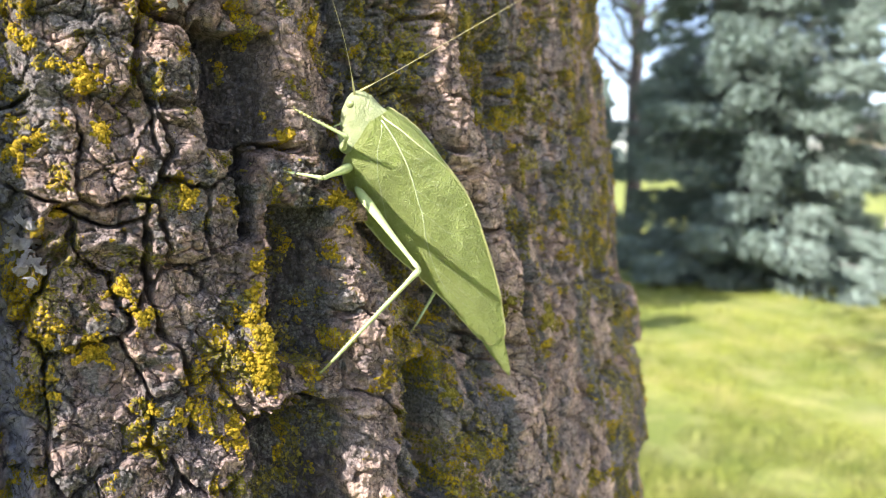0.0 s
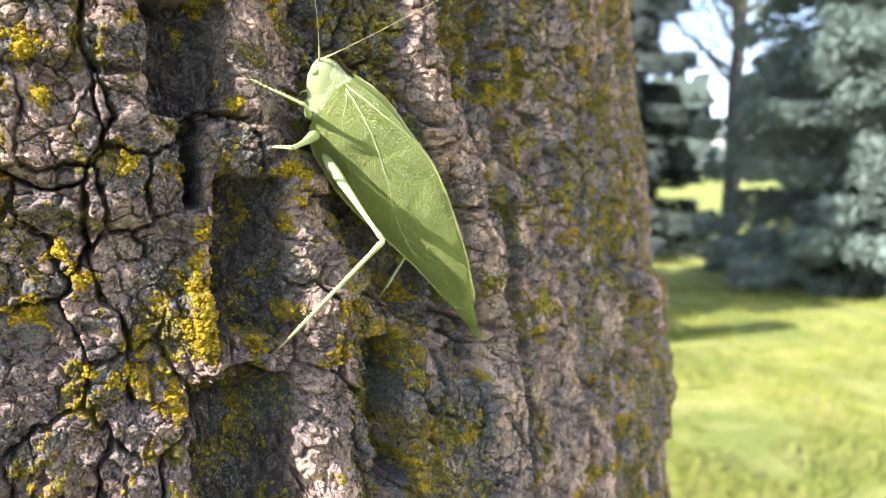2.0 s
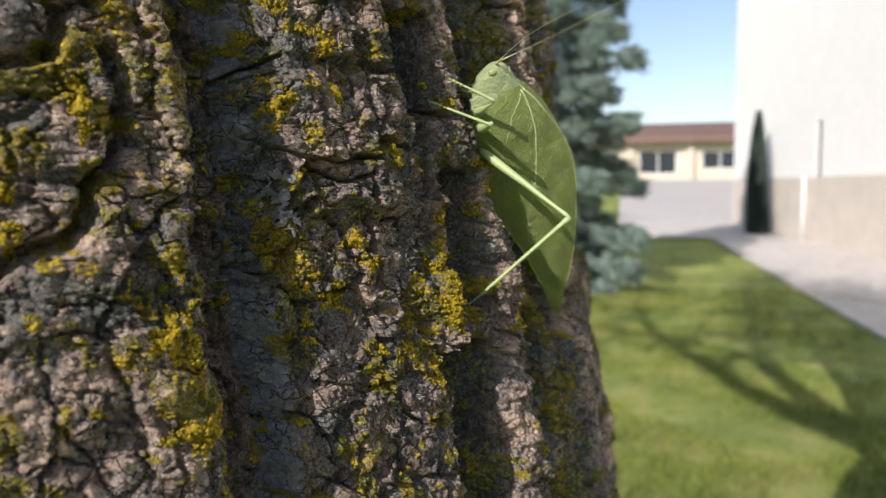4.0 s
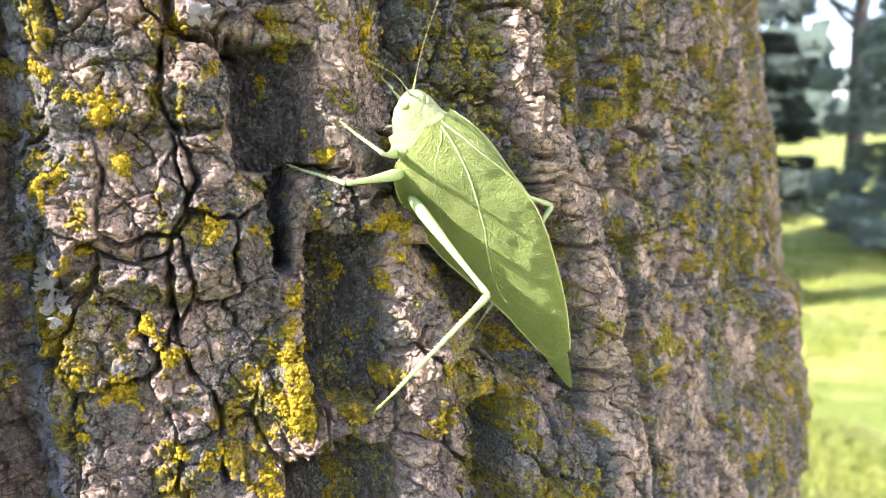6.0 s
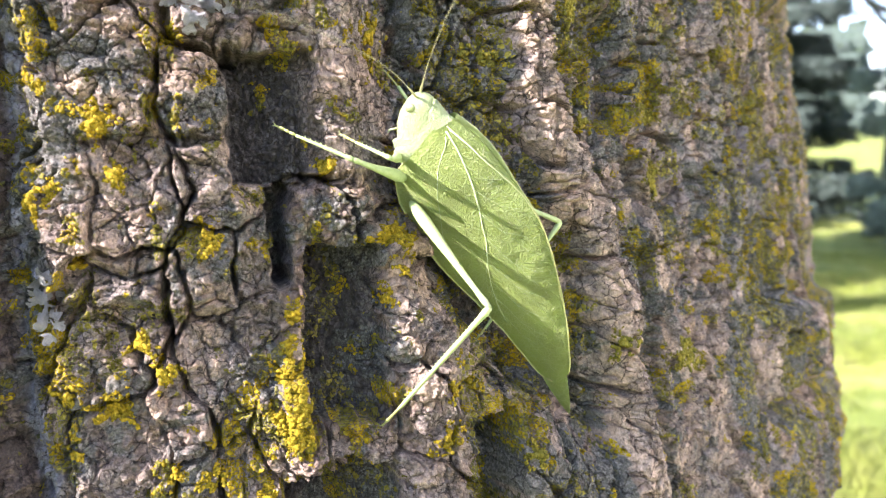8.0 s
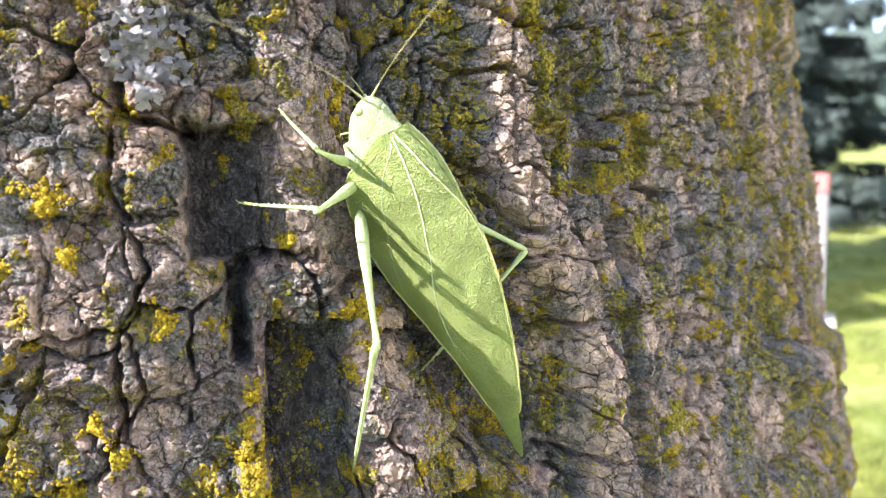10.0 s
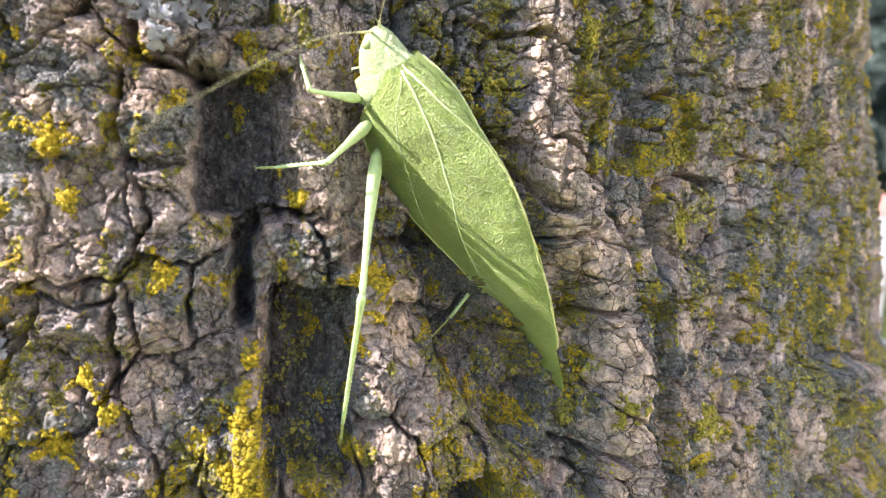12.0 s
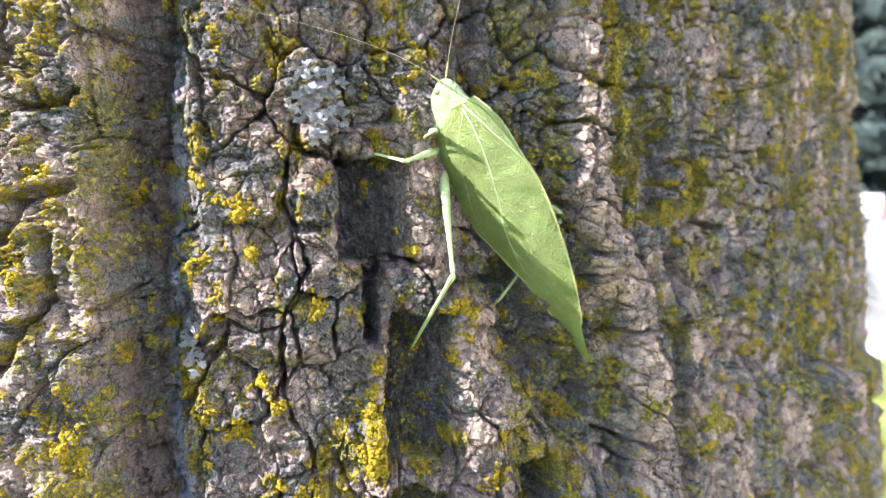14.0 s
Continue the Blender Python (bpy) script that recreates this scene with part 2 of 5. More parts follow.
EYE = plain("eye", (0.30, 0.36, 0.16), 0.2, 3000, 0.25)
TARSUS = plain("foot skin", (0.36, 0.39, 0.13), 0.45, 1500, 0.2)
ANTENNA = plain("antenna skin", (0.55, 0.53, 0.27), 0.4, 1500, 0.15)
LAWN = lawn_material()
NEEDLE = plain("spruce needles", (0.20, 0.28, 0.23), 0.7, 9, 0.45)
NEEDLE_DARK = plain("dark spruce needles", (0.07, 0.105, 0.09), 0.75, 9, 0.45)
TRUNK_GREY = plain("grey trunk bark", (0.17, 0.15, 0.14), 0.9, 30, 0.4, 0.02)
LEAF = plain("leaf", (0.10, 0.17, 0.03), 0.5, 14, 0.4)
RENDER_WHITE = plain("white render", (0.87, 0.865, 0.84), 0.85, 14, 0.05, 0.002)
STONE_BAND = plain("beige masonry", (0.66, 0.60, 0.52), 0.9, 18, 0.2, 0.004)
CONCRETE = plain("concrete", (0.58, 0.54, 0.49), 0.9, 6, 0.18, 0.003)
ROOF = plain("brown roofing", (0.20, 0.125, 0.10), 0.85, 8, 0.25, 0.01)
BEIGE = plain("beige wall", (0.62, 0.56, 0.47), 0.85, 6, 0.1, 0.003)
GLASS = plain("dark window glass", (0.04, 0.05, 0.06), 0.08, 3, 0.2)
# shaded copy of the glass: matte, so the narrow window mirrors no bright sky
DARK_GLASS = plain("matte dark glass", (0.045, 0.05, 0.055), 0.5, 3, 0.3)
FRAME = plain("white frame paint", (0.75, 0.74, 0.72), 0.5, 30, 0.06)
GREY_METAL = plain("grey painted metal", (0.20, 0.20, 0.20), 0.55, 40, 0.15, 0.0005)
WHITE_METAL = plain("white painted metal", (0.66, 0.66, 0.66), 0.5, 40, 0.08)
RED_PAINT = plain("red paint", (0.40, 0.17, 0.15), 0.5, 40, 0.15)
# ---- building helpers ----
def part(name, bm, mat, parent=None, label="", smooth=True):
    """Links a bmesh as one mesh object under a thing or a part."""
    me = bpy.data.meshes.new(name)
    bm.to_mesh(me)
    bm.free()
    me.materials.append(mat)
    if smooth:
        me.polygons.foreach_set("use_smooth", [True] * len(me.polygons))
    ob = new(name, me)
    ob.parent = parent
    return tagged(ob, label)


def sheet(name, verts, faces, mat, smooth=True):
    me = bpy.data.meshes.new(name)
    me.from_pydata(verts, [], faces)
    me.materials.append(mat)
    if smooth:
        me.polygons.foreach_set("use_smooth", [True] * len(me.polygons))
    return new(name, me)


def box(bm, x0, x1, y0, y1, z0, z1):
    made = bmesh.ops.create_cube(bm, size=1.0)["verts"]
    bmesh.ops.scale(bm, vec=(x1 - x0, y1 - y0, z1 - z0), verts=made)
    bmesh.ops.translate(bm, vec=((x0 + x1) / 2, (y0 + y1) / 2, (z0 + z1) / 2), verts=made)
    return made


def loft(bm, rings, close=True):
    """Skins a list of rings, each a list of points."""
    rows = [[bm.verts.new(p) for p in ring] for ring in rings]
    n = len(rows[0])
    for a, b in zip(rows, rows[1:]):
        for i in range(n):
            j = (i + 1) % n
            bm.faces.new((a[i], a[j], b[j], b[i]))
    if close:
        bm.faces.new(rows[0][::-1])
        bm.faces.new(rows[-1])
    return rows


def tube(bm, points, radii, sides=8):
    """A round rod along points."""
    points = [Vector(p) for p in points]
    rings, side = [], None
    for i, p in enumerate(points):
        way = (points[min(i + 1, len(points) - 1)] - points[max(i - 1, 0)]).normalized()
        if side is None:
            side = way.orthogonal().normalized()
        side = (side - way * side.dot(way)).normalized()
        over = way.cross(side)
        rings.append([p + radii[i] * (math.cos(a) * side + math.sin(a) * over) for a in (math.tau * k / sides for k in range(sides))])
    loft(bm, rings)


# ---- noise on arrays ----
def hashed(i, j, seed):
    h = (i.astype(np.int64) * 374761393 + j.astype(np.int64) * 668265263 + seed * 974634777) & 0xFFFFFFFF
    h = ((h ^ (h >> 13)) * 1274126177) & 0xFFFFFFFF
    return ((h ^ (h >> 16)) & 0xFFFFFF) / float(0x1000000)


def value_noise(x, y, seed):
    i, j = np.floor(x), np.floor(y)
    u, v = x - i, y - j
    u, v = u * u * u * (u * (6 * u - 15) + 10), v * v * v * (v * (6 * v - 15) + 10)
    a, b, c, d = hashed(i, j, seed), hashed(i + 1, j, seed), hashed(i, j + 1, seed), hashed(i + 1, j + 1, seed)
    return a + (b - a) * u + (c - a) * v + (a - b - c + d) * u * v


def fbm(x, y, seed, octaves=4, gain=0.5):
    out, amp, total = 0.0, 1.0, 0.0
    for k in range(octaves):
        out, total = out + amp * value_noise(x * 2**k + 17.3 * k, y * 2**k - 9.1 * k, seed + k), total + amp
        amp *= gain
    return out / total


def cells(x, y, seed, jitter=0.9):
    """The gap to the next cell, two random numbers of the own cell, and a random slope across it."""
    i, j = np.floor(x), np.floor(y)
    near, second = np.full(x.shape, 9.0), np.full(x.shape, 9.0)
    one, two, slope = np.zeros(x.shape), np.zeros(x.shape), np.zeros(x.shape)
    for di in (-1, 0, 1):
        for dj in (-1, 0, 1):
            px = i + di + 0.5 + jitter * (hashed(i + di, j + dj, seed) - 0.5)
            py = j + dj + 0.5 + jitter * (hashed(i + di, j + dj, seed + 1) - 0.5)
            d = np.hypot(px - x, py - y)
            closer = d < near
            second = np.where(closer, near, np.minimum(second, d))
            p, q = hashed(i + di, j + dj, seed + 2), hashed(i + di, j + dj, seed + 3)
            one, two = np.where(closer, p, one), np.where(closer, q, two)
            slope = np.where(closer, (x - px) * np.cos(p * 40) + (y - py) * np.sin(p * 40), slope)
            near = np.minimum(near, d)
    return second - near, one, two, slope


def step(a, b, x):
    t = np.clip((x - a) / (b - a), 0, 1)
    return t * t * (3 - 2 * t)


# ---- the trunk's form ----
TRUNK_X, TRUNK_Y, TRUNK_R = -0.0587, 0.1250, 0.2383
LEAN_X, LEAN_Y, EYE_Z = -0.0705, 0.1368, 1.34
# On the bark: s runs round the girth and z up from EYE_Z, both in millimetres.


def axis_at(z):
    """The trunk's middle at a height: it leans back, less so towards the ground and the crown."""
    d = np.clip(z - EYE_Z, -0.35, 0.35)
    return TRUNK_X + LEAN_X * d, TRUNK_Y + LEAN_Y * d


def patch(s, z, s0, s1, z0, z1, soft=1.2):
    """One inside a box on the bark, zero outside."""
    return step(s0 - soft, s0 + soft, s) * step(s1 + soft, s1 - soft, s) * step(z0 - soft, z0 + soft, z) * step(z1 + soft, z1 - soft, z)


def along(s, z, points, half, soft=1.0):
    """One near a line through points, zero away from it."""
    d = np.full(s.shape, 1e3)
    for (a, b), (c, e) in zip(points, points[1:]):
        t = np.clip(((s - a) * (c - a) + (z - b) * (e - b)) / ((c - a) ** 2 + (e - b) ** 2), 0, 1)
        d = np.minimum(d, np.hypot(s - a - t * (c - a), z - b - t * (e - b)))
    return step(half + soft, half - soft, d)


def bark_layers(s, z):
    """The relief of the bark in millimetres, and what covers it: tone, bare under-bark darkened for shade in recesses,
    crust, yellow crust, pale weathered wood.
    """
    ws = s + 5.0 * (fbm(s / 14, z / 22, 11) - 0.5) + 2.4 * (fbm(s / 3.1, z / 3.6, 15, 4) - 0.5)
    wz = z + 6.0 * (fbm(s / 16, z / 16, 21) - 0.5) + 1.8 * (fbm(s / 3.3, z / 3.3, 25, 3) - 0.5)
    cs = s + 1.6 * (fbm(s / 7, z / 9, 12, 3) - 0.5) + 0.7 * (fbm(s / 1.2, z / 1.2, 16, 2) - 0.5)
    cz = z + 2.0 * (fbm(s / 8, z / 7, 22, 3) - 0.5) + 0.7 * (fbm(s / 1.2, z / 1.2, 26, 2) - 0.5)
    es = cs + 2.2 * (fbm(s / 5, z / 5, 13, 3) - 0.5) + 1.5 * (fbm(s / 1.8, z / 1.8, 17, 3) - 0.5)
    ez = cz + 2.2 * (fbm(s / 5, z / 5, 23, 3) - 0.5) + 1.5 * (fbm(s / 1.8, z / 1.8, 27, 3) - 0.5)
    # the broad forms
    groove = patch(ws, wz, 35.5, 45, -400, 400, 2.0)
    hollow = patch(es, ez, 75.2, 88, 4.6 + 1.2 * step(82, 86, cs), 23.8, 0.4)
    fade = 1 - 0.72 * step(79, 88, cs)
    block = patch(cs, cz, 67.5, 74.8, 8.5, 23.5 - 1.2 * step(68, 75, cs), 0.5)
    knob = along(cs, cz, ((70, 26.5), (77.5, 27.2)), 2.2, 1.2)
    smooth = patch(ws, wz, 86.5, 99, 5, 34, 1.5)
    slot = np.clip(along(es, ez, ((81.5, 3.4), (80.2, 0), (80.0, -4), (80.8, -9.5)), 1.3, 0.5) + 0.8 * along(es, ez, ((80, 3.8), (85, 4.6), (90, 5.2)), 0.5, 0.6), 0, 1)
    panel = np.clip(patch(es, ez, 83.8 + 0.05 * (ez + 20), 95.5, -32, -5, 0.5) + patch(es, ez, 78.5, 95, -85, -38, 0.5), 0, 1)
    shelf = 1 - 0.55 * step(89, 96, cs)
    pit = along(ws, wz, ((109, 2), (112, -7), (116, -17), (123, -25)), 3.6 + 2.2 * step(-6, -18, wz), 1.4)
    cave = patch(cs, cz, 110.5, 118, -62, -34.5, 0.8)
    ridge = along(ws, wz, ((125, 90), (125.5, 40), (126, 20), (131, 7), (138, -5), (142, -18), (144, -37), (146, -90)), 4.2, 2.0)
    ridge_low = along(ws, wz, ((101, -8), (103, -22), (101, -45), (100, -90)), 4.2, 2.0)
    gully = patch(ws, wz, 139, 149, 13, 34, 2.0) + along(ws, wz, ((150, 4), (152, -2)), 3.0, 1.5) + along(ws, wz, ((151, -12), (153, -45), (156, -90)), 2.4, 1.5)
    gully2 = along(ws, wz, ((102.5, 90), (102, 45), (103, 20)), 1.8, 1.2)
    bay = patch(ws, wz, 104.5, 121.5, 8, 60, 2.0)
    rim = step(182, 194, ws) * step(240, 215, ws)
    # hollow, panel, slot and pit: bare bark, darkened in place of deep shade
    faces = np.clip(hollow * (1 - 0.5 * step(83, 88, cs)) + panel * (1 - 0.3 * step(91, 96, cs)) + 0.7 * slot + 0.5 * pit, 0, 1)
    macro = -2.0 + 2.5 * patch(ws, wz, 48, 75, -12, 400, 2) - 0.6 * patch(ws, wz, 48, 80, -400, -14, 6) + 4.6 * step(35, 31, ws) - 2.6 * patch(ws, wz, 42, 50, -400, 400, 2.5)
    macro = macro - 3.0 * step(92, 98, ws) * step(132, 112, ws) * step(-20, -2, wz) - 4.0 * step(152, 160, ws) * step(188, 176, ws)
    macro = macro - 7.5 * groove - 6.5 * hollow * fade - 9 * slot - 8.5 * panel * shelf - 7 * pit - 11 * cave + 3.2 * ridge + 2.8 * ridge_low - 6 * gully - 4 * gully2 - 1.2 * bay - 1.0 * rim - 4.0 * step(176, 200, ws)
    macro = macro + 1.6 * block * step(75, 70, cs) + 2.2 * knob + 1.4 * smooth + 1.8 * along(cs, cz, ((81.5, -12), (81.5, -36)), 2.2, 1.0)
    macro = macro + 4.0 * (fbm(s / 40, z / 55, 31, 3) - 0.5) - 4.2 * along(s, z, ((108, -14), (122, -27), (136, -42)), 6, 5) + 2.6 * along(s, z, ((90, 1), (102, -5)), 4.5, 3) - 1.6 * along(s, z, ((112, 2), (126, -16), (136, -12)), 6, 5)
    # shallow dips over which the insect's flank and wing tip lie
    macro = macro - 4.8 * along(s, z, ((137, -40), (133, -24), (131, -14), (125, -2)), 5.5, 4) - 3.4 * along(s, z, ((105, -8), (102, 8), (98, 26)), 4.5, 4)
    # ledges that stand out along the far side
    macro = macro + 5.0 * step(196, 206, ws) * patch(ws, wz + 0.12 * (ws - 205), 150, 300, -50, -30, 1.5) - 3.5 * step(196, 206, ws) * patch(ws, wz, 150, 300, -57, -51, 1.2) + 4.5 * step(196, 206, ws) * patch(ws, wz, 150, 300, -84, -60, 3) - 4.0 * step(215, 225, ws) * patch(ws, wz, 150, 300, 38, 44, 2)
    # towards the far side long upright ribs, and calmer scales
    calm = 1 - 0.25 * step(135, 165, s)
    ribs = fbm(ws / 11, wz / 42, 33, 4)
    macro = macro + 4.5 * (ribs - 0.5) * step(135, 160, s)
    rib_top = step(0.56, 0.66, ribs) * step(150, 160, s)
    # plates parted by fissures, broken into scales and flakes
    rough = 1.1 * (fbm(s / 1.3, z / 1.3, 35, 3) - 0.5)
    gap, pick, pick2, slope = cells(ws / 10.5 + 0.06 * rough, wz / 14.0 + 0.05 * rough, 41)
    open_ = step(0.30, 0.62, fbm(s / 9, z / 12, 45, 2) + 0.14)
    fissure = step(0.07, 0.025, gap) * (1 - 0.85 * np.maximum(faces, smooth) - 0.6 * groove) * open_
    vary = 1.2 * fbm(s / 3.5, z / 5, 47, 3) - 0.30
    fissure = fissure * (1 - 0.6 * step(35, 31, s))
    main = along(ws, wz, ((67.5, 11), (69, 6), (66.5, 1.5), (64.5, -2), (64, -6), (64.3, -12), (64.7, -18), (66, -23), (68.3, -26.5), (69, -31), (69.5, -40)), vary, 0.5)
    main = np.maximum(main, along(cs, cz, ((67, 30), (67.2, 25), (71, 24), (76, 22.6)), 0.55, 0.5))
    main = np.maximum(main, along(ws, wz, ((66.8, 23), (66.5, 15), (67.5, 10)), 0.3, 0.5))
    main = np.maximum(main, along(ws, wz, ((52, -6), (59, -6.5), (64, -5)), 0.3, 0.4))
    main = np.maximum(main, along(cs, cz, ((93, -38.5), (87, -36.5), (81, -37)), 0.5, 0.5))
    main = np.maximum(main, along(ws, wz, ((122, -36), (130, -31), (144, -35)), 0.5, 0.6))
    main = np.maximum(main, along(ws, wz, ((150, 10), (158, 13), (165, 11), (171, 8)), 0.5, 0.6))
    main = np.maximum(main, along(ws, wz, ((121, 12), (126, 7.5), (130, 6)), 0.6, 0.6))
    main = np.maximum(main, along(ws, wz, ((129, -13), (137, -10.5), (143, -10)), 0.4, 0.6))
    main = np.maximum(main, along(ws, wz, ((150, 26), (160, 25), (166, 20)), 0.4, 0.6))
    main = np.maximum(main, along(ws, wz, ((4, 5), (11, 6), (19, 8), (21, 15), (29, 18)), 1.0, 0.7))
    main = np.maximum(main, along(ws, wz, ((24, 8), (25, -2), (20, -10), (17, -17), (8, -19)), 1.0, 0.7))
    main = np.maximum(main, along(ws, wz, ((20, 31), (25, 30), (30, 33)), 0.8, 0.7))
    main = np.maximum(main, along(ws, wz, ((15, 60), (18, 46), (17, 36)), 0.7, 0.8))
    gap2, pick3, pick5, slope2 = cells(ws / 4.6 + 0.06 * rough, wz / 3.9 + 0.06 * rough, 61)
    scaly = step(60, 40, s) * 0.2 + step(110, 150, s) + 0.8 * bay
    flat = 1 - 0.75 * smooth - 0.5 * block
    small = step(0.075, 0.02, gap2) * (1 - 0.7 * faces) * step(0.38, 0.54, fbm(s / 6, z / 6, 65, 2) + 0.08 + 0.18 * scaly - 0.12 * step(35, 31, s)) * (1 - 0.5 * smooth)
    gap3, pick6, _, slope3 = cells(ws / 1.9 + 0.1 * rough, wz / 1.6 + 0.1 * rough, 71)
    tiny = step(0.13, 0.04, gap3) * step(0.38, 0.54, fbm(s / 4, z / 4, 75, 2) + 0.08)
    plates = (1 - 0.9 * faces) * flat * (1 - 0.5 * ridge)
    height = macro + calm * plates * (1.6 * (pick - 0.5) + 1.3 * slope * step(0.0, 0.10, gap)) - 3.4 * calm * fissure - 5.2 * main
    height = height + calm * (1 - 0.8 * faces) * flat * (0.6 * (pick3 - 0.5) + 0.55 * slope2) - (1.1 + 0.8 * scaly) * small
    height = height + calm * (1 - 0.5 * faces) * (0.26 * (pick6 - 0.5) + 0.26 * slope3) - 0.42 * tiny
    height = height + 0.40 * (fbm(s / 2.6, z / 3.0, 81, 5, 0.62) - 0.5) + 0.55 * (np.abs(2 * fbm(ws / 1.1, wz / 1.0, 91, 3, 0.6) - 1) - 0.25)
    # thin layers of bark flake off and leave sharp little steps
    flakes = fbm(ws / 3.4, wz / 2.9, 97, 4, 0.55)
    levels = 9.5 * flakes
    terrace = np.floor(levels) + step(0.0, 0.22, levels - np.floor(levels))
    height = height + calm * (1 - 0.85 * faces) * (1 - 0.4 * smooth) * 0.40 * (1 - 0.6 * ridge) * (1 - 0.65 * step(120, 150, s)) * (terrace - 4.75)
    strands = 1 - np.abs(2 * fbm(ws / 0.9, wz / 2.2, 95, 4, 0.65) - 1)
    nubs, nub_pick, _, _ = cells(ws / 1.0 + 0.2 * rough, wz / 1.3 + 0.2 * rough, 171)
    height = height + (faces + 0.7 * groove + 0.5 * ridge) * 1.1 * (strands - 0.7) + faces * (0.55 * step(0.0, 0.35, nubs) * (0.4 + nub_pick) - 0.3)
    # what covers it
    # tone also stands in for light: sunlit left plates raised, less lit regions lowered
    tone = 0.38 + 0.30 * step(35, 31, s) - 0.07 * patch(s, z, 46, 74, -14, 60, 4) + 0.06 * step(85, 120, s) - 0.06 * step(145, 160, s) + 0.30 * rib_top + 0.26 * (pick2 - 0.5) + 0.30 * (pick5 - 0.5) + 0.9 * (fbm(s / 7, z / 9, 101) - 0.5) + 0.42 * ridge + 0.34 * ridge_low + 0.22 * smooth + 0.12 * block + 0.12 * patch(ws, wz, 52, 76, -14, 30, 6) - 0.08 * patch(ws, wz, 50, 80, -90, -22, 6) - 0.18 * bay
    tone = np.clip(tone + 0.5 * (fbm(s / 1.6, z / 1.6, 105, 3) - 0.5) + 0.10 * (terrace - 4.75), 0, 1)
    zone = 0.17 * step(100, 112, s) + 0.14 * bay - 0.06 * step(135, 150, s) - 0.32 * rib_top - 0.40 * ridge - 0.30 * ridge_low - 0.45 * hollow - 0.40 * smooth - 0.10 * groove + 0.06 * step(150, 180, s) + 0.12 * panel * step(-12, -20, wz) + 0.10 * along(ws, wz, ((49, 60), (49, -70)), 3, 3) + 0.14 * along(cs, cz, ((72.5, 20), (73.5, 9)), 1.4, 1.2)
    c_noise = fbm(s / 6.5, z / 7.5, 111, 5, 0.65)
    crust = step(0.51, 0.64, c_noise + 0.6 * zone - 0.1 * main + 0.2 * (fbm(s / 1.1, z / 1.1, 115, 3) - 0.5)) * 0.9
    olive = np.clip(0.20 - 0.04 * step(140, 155, s) + 0.12 * step(182, 195, s) - 0.12 * step(44, 52, s) * step(80, 72, s) + 1.7 * (fbm(s / 5.5, z / 6.5, 161, 5, 0.6) - 0.5) + 1.25 * zone - 0.06 * step(35, 30, s) + 0.55 * along(ws, wz, ((49, 90), (48.5, 20), (49, -20), (48.5, -80)), 1.0, 1.6) * step(0.35, 0.5, fbm(s / 5, z / 9, 165, 3)) + 0.30 * patch(ws, wz, 29, 36, -400, 400, 2), 0, 1)
    y_zone = -0.10 * panel - 0.10 * bay + 0.16 * patch(ws, wz, 50, 80, -90, -24, 6) + 0.50 * zone + 0.10 * along(ws, wz, ((49, 40), (49, -60)), 3, 3) + 0.75 * along(cs, cz, ((81.5, -13), (82, -33)), 1.5, 1.0) + 0.45 * along(ws, wz, ((134, 60), (133, 36), (134, 24)), 1.2, 1.4) + 0.35 * along(ws, wz, ((98.5, 36), (99, 18)), 0.9, 1.0) + 0.20 * step(34, 24, s) + 0.05 * step(190, 205, s)
    y_noise = fbm(s / 3.6, z / 4.0, 131, 5, 0.62) + 0.22 * (fbm(s / 17, z / 17, 135, 2) - 0.5)
    yellow = np.clip(0.42 + 5.5 * (y_noise + 0.34 * y_zone - 0.625), 0, 1)
    grains = cells(ws / 0.95 + 3, wz / 0.95, 121)[0]
    height = height + crust * 0.35 * fbm(s / 0.8, z / 0.8, 141, 3) + step(0.35, 0.6, yellow) * (0.15 + 0.55 * step(0.0, 0.4, grains))
    pale = np.clip(0.4 * step(0.47, 0.38, ribs) * step(150, 160, s) + along(ws, wz, ((46, 80), (45.5, 30), (45, 0), (44.5, -60)), 2.1, 1.0) * 0.9 + 0.6 * gully * step(0.45, 0.6, fbm(s / 5, z / 9, 151, 2)), 0, 1)
    rust = np.clip(groove + 0.8 * gully2 + 0.9 * along(cs, cz, ((83.4, -6), (83.4, -25)), 0.5, 0.5), 0, 1)
    # the groove takes a share of that shade colour too
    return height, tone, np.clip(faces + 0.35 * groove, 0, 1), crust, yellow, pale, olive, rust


def spread(zz):
    """How much the trunk widens towards the ground and narrows towards the crown."""
    return 0.10 * np.exp(-zz / 0.16) + 0.02 * np.exp(-zz / 0.5) - 0.06 * np.clip(zz - 1.7, 0, 1.0)


def bark_place(s, z, lift=0.0):
    """Places on the bark, lifted by some millimetres, as rows of x, y, z."""
    s, z = np.asarray(s, float), np.asarray(z, float)
    h = bark_layers(s, z)[0] + lift
    zz = EYE_Z + z / 1000
    x, y = axis_at(zz)
    r, a = TRUNK_R + h / 1000 + spread(zz), s / 1000 / TRUNK_R
    return np.stack([x + r * np.sin(a), y - r * np.cos(a), zz], -1)


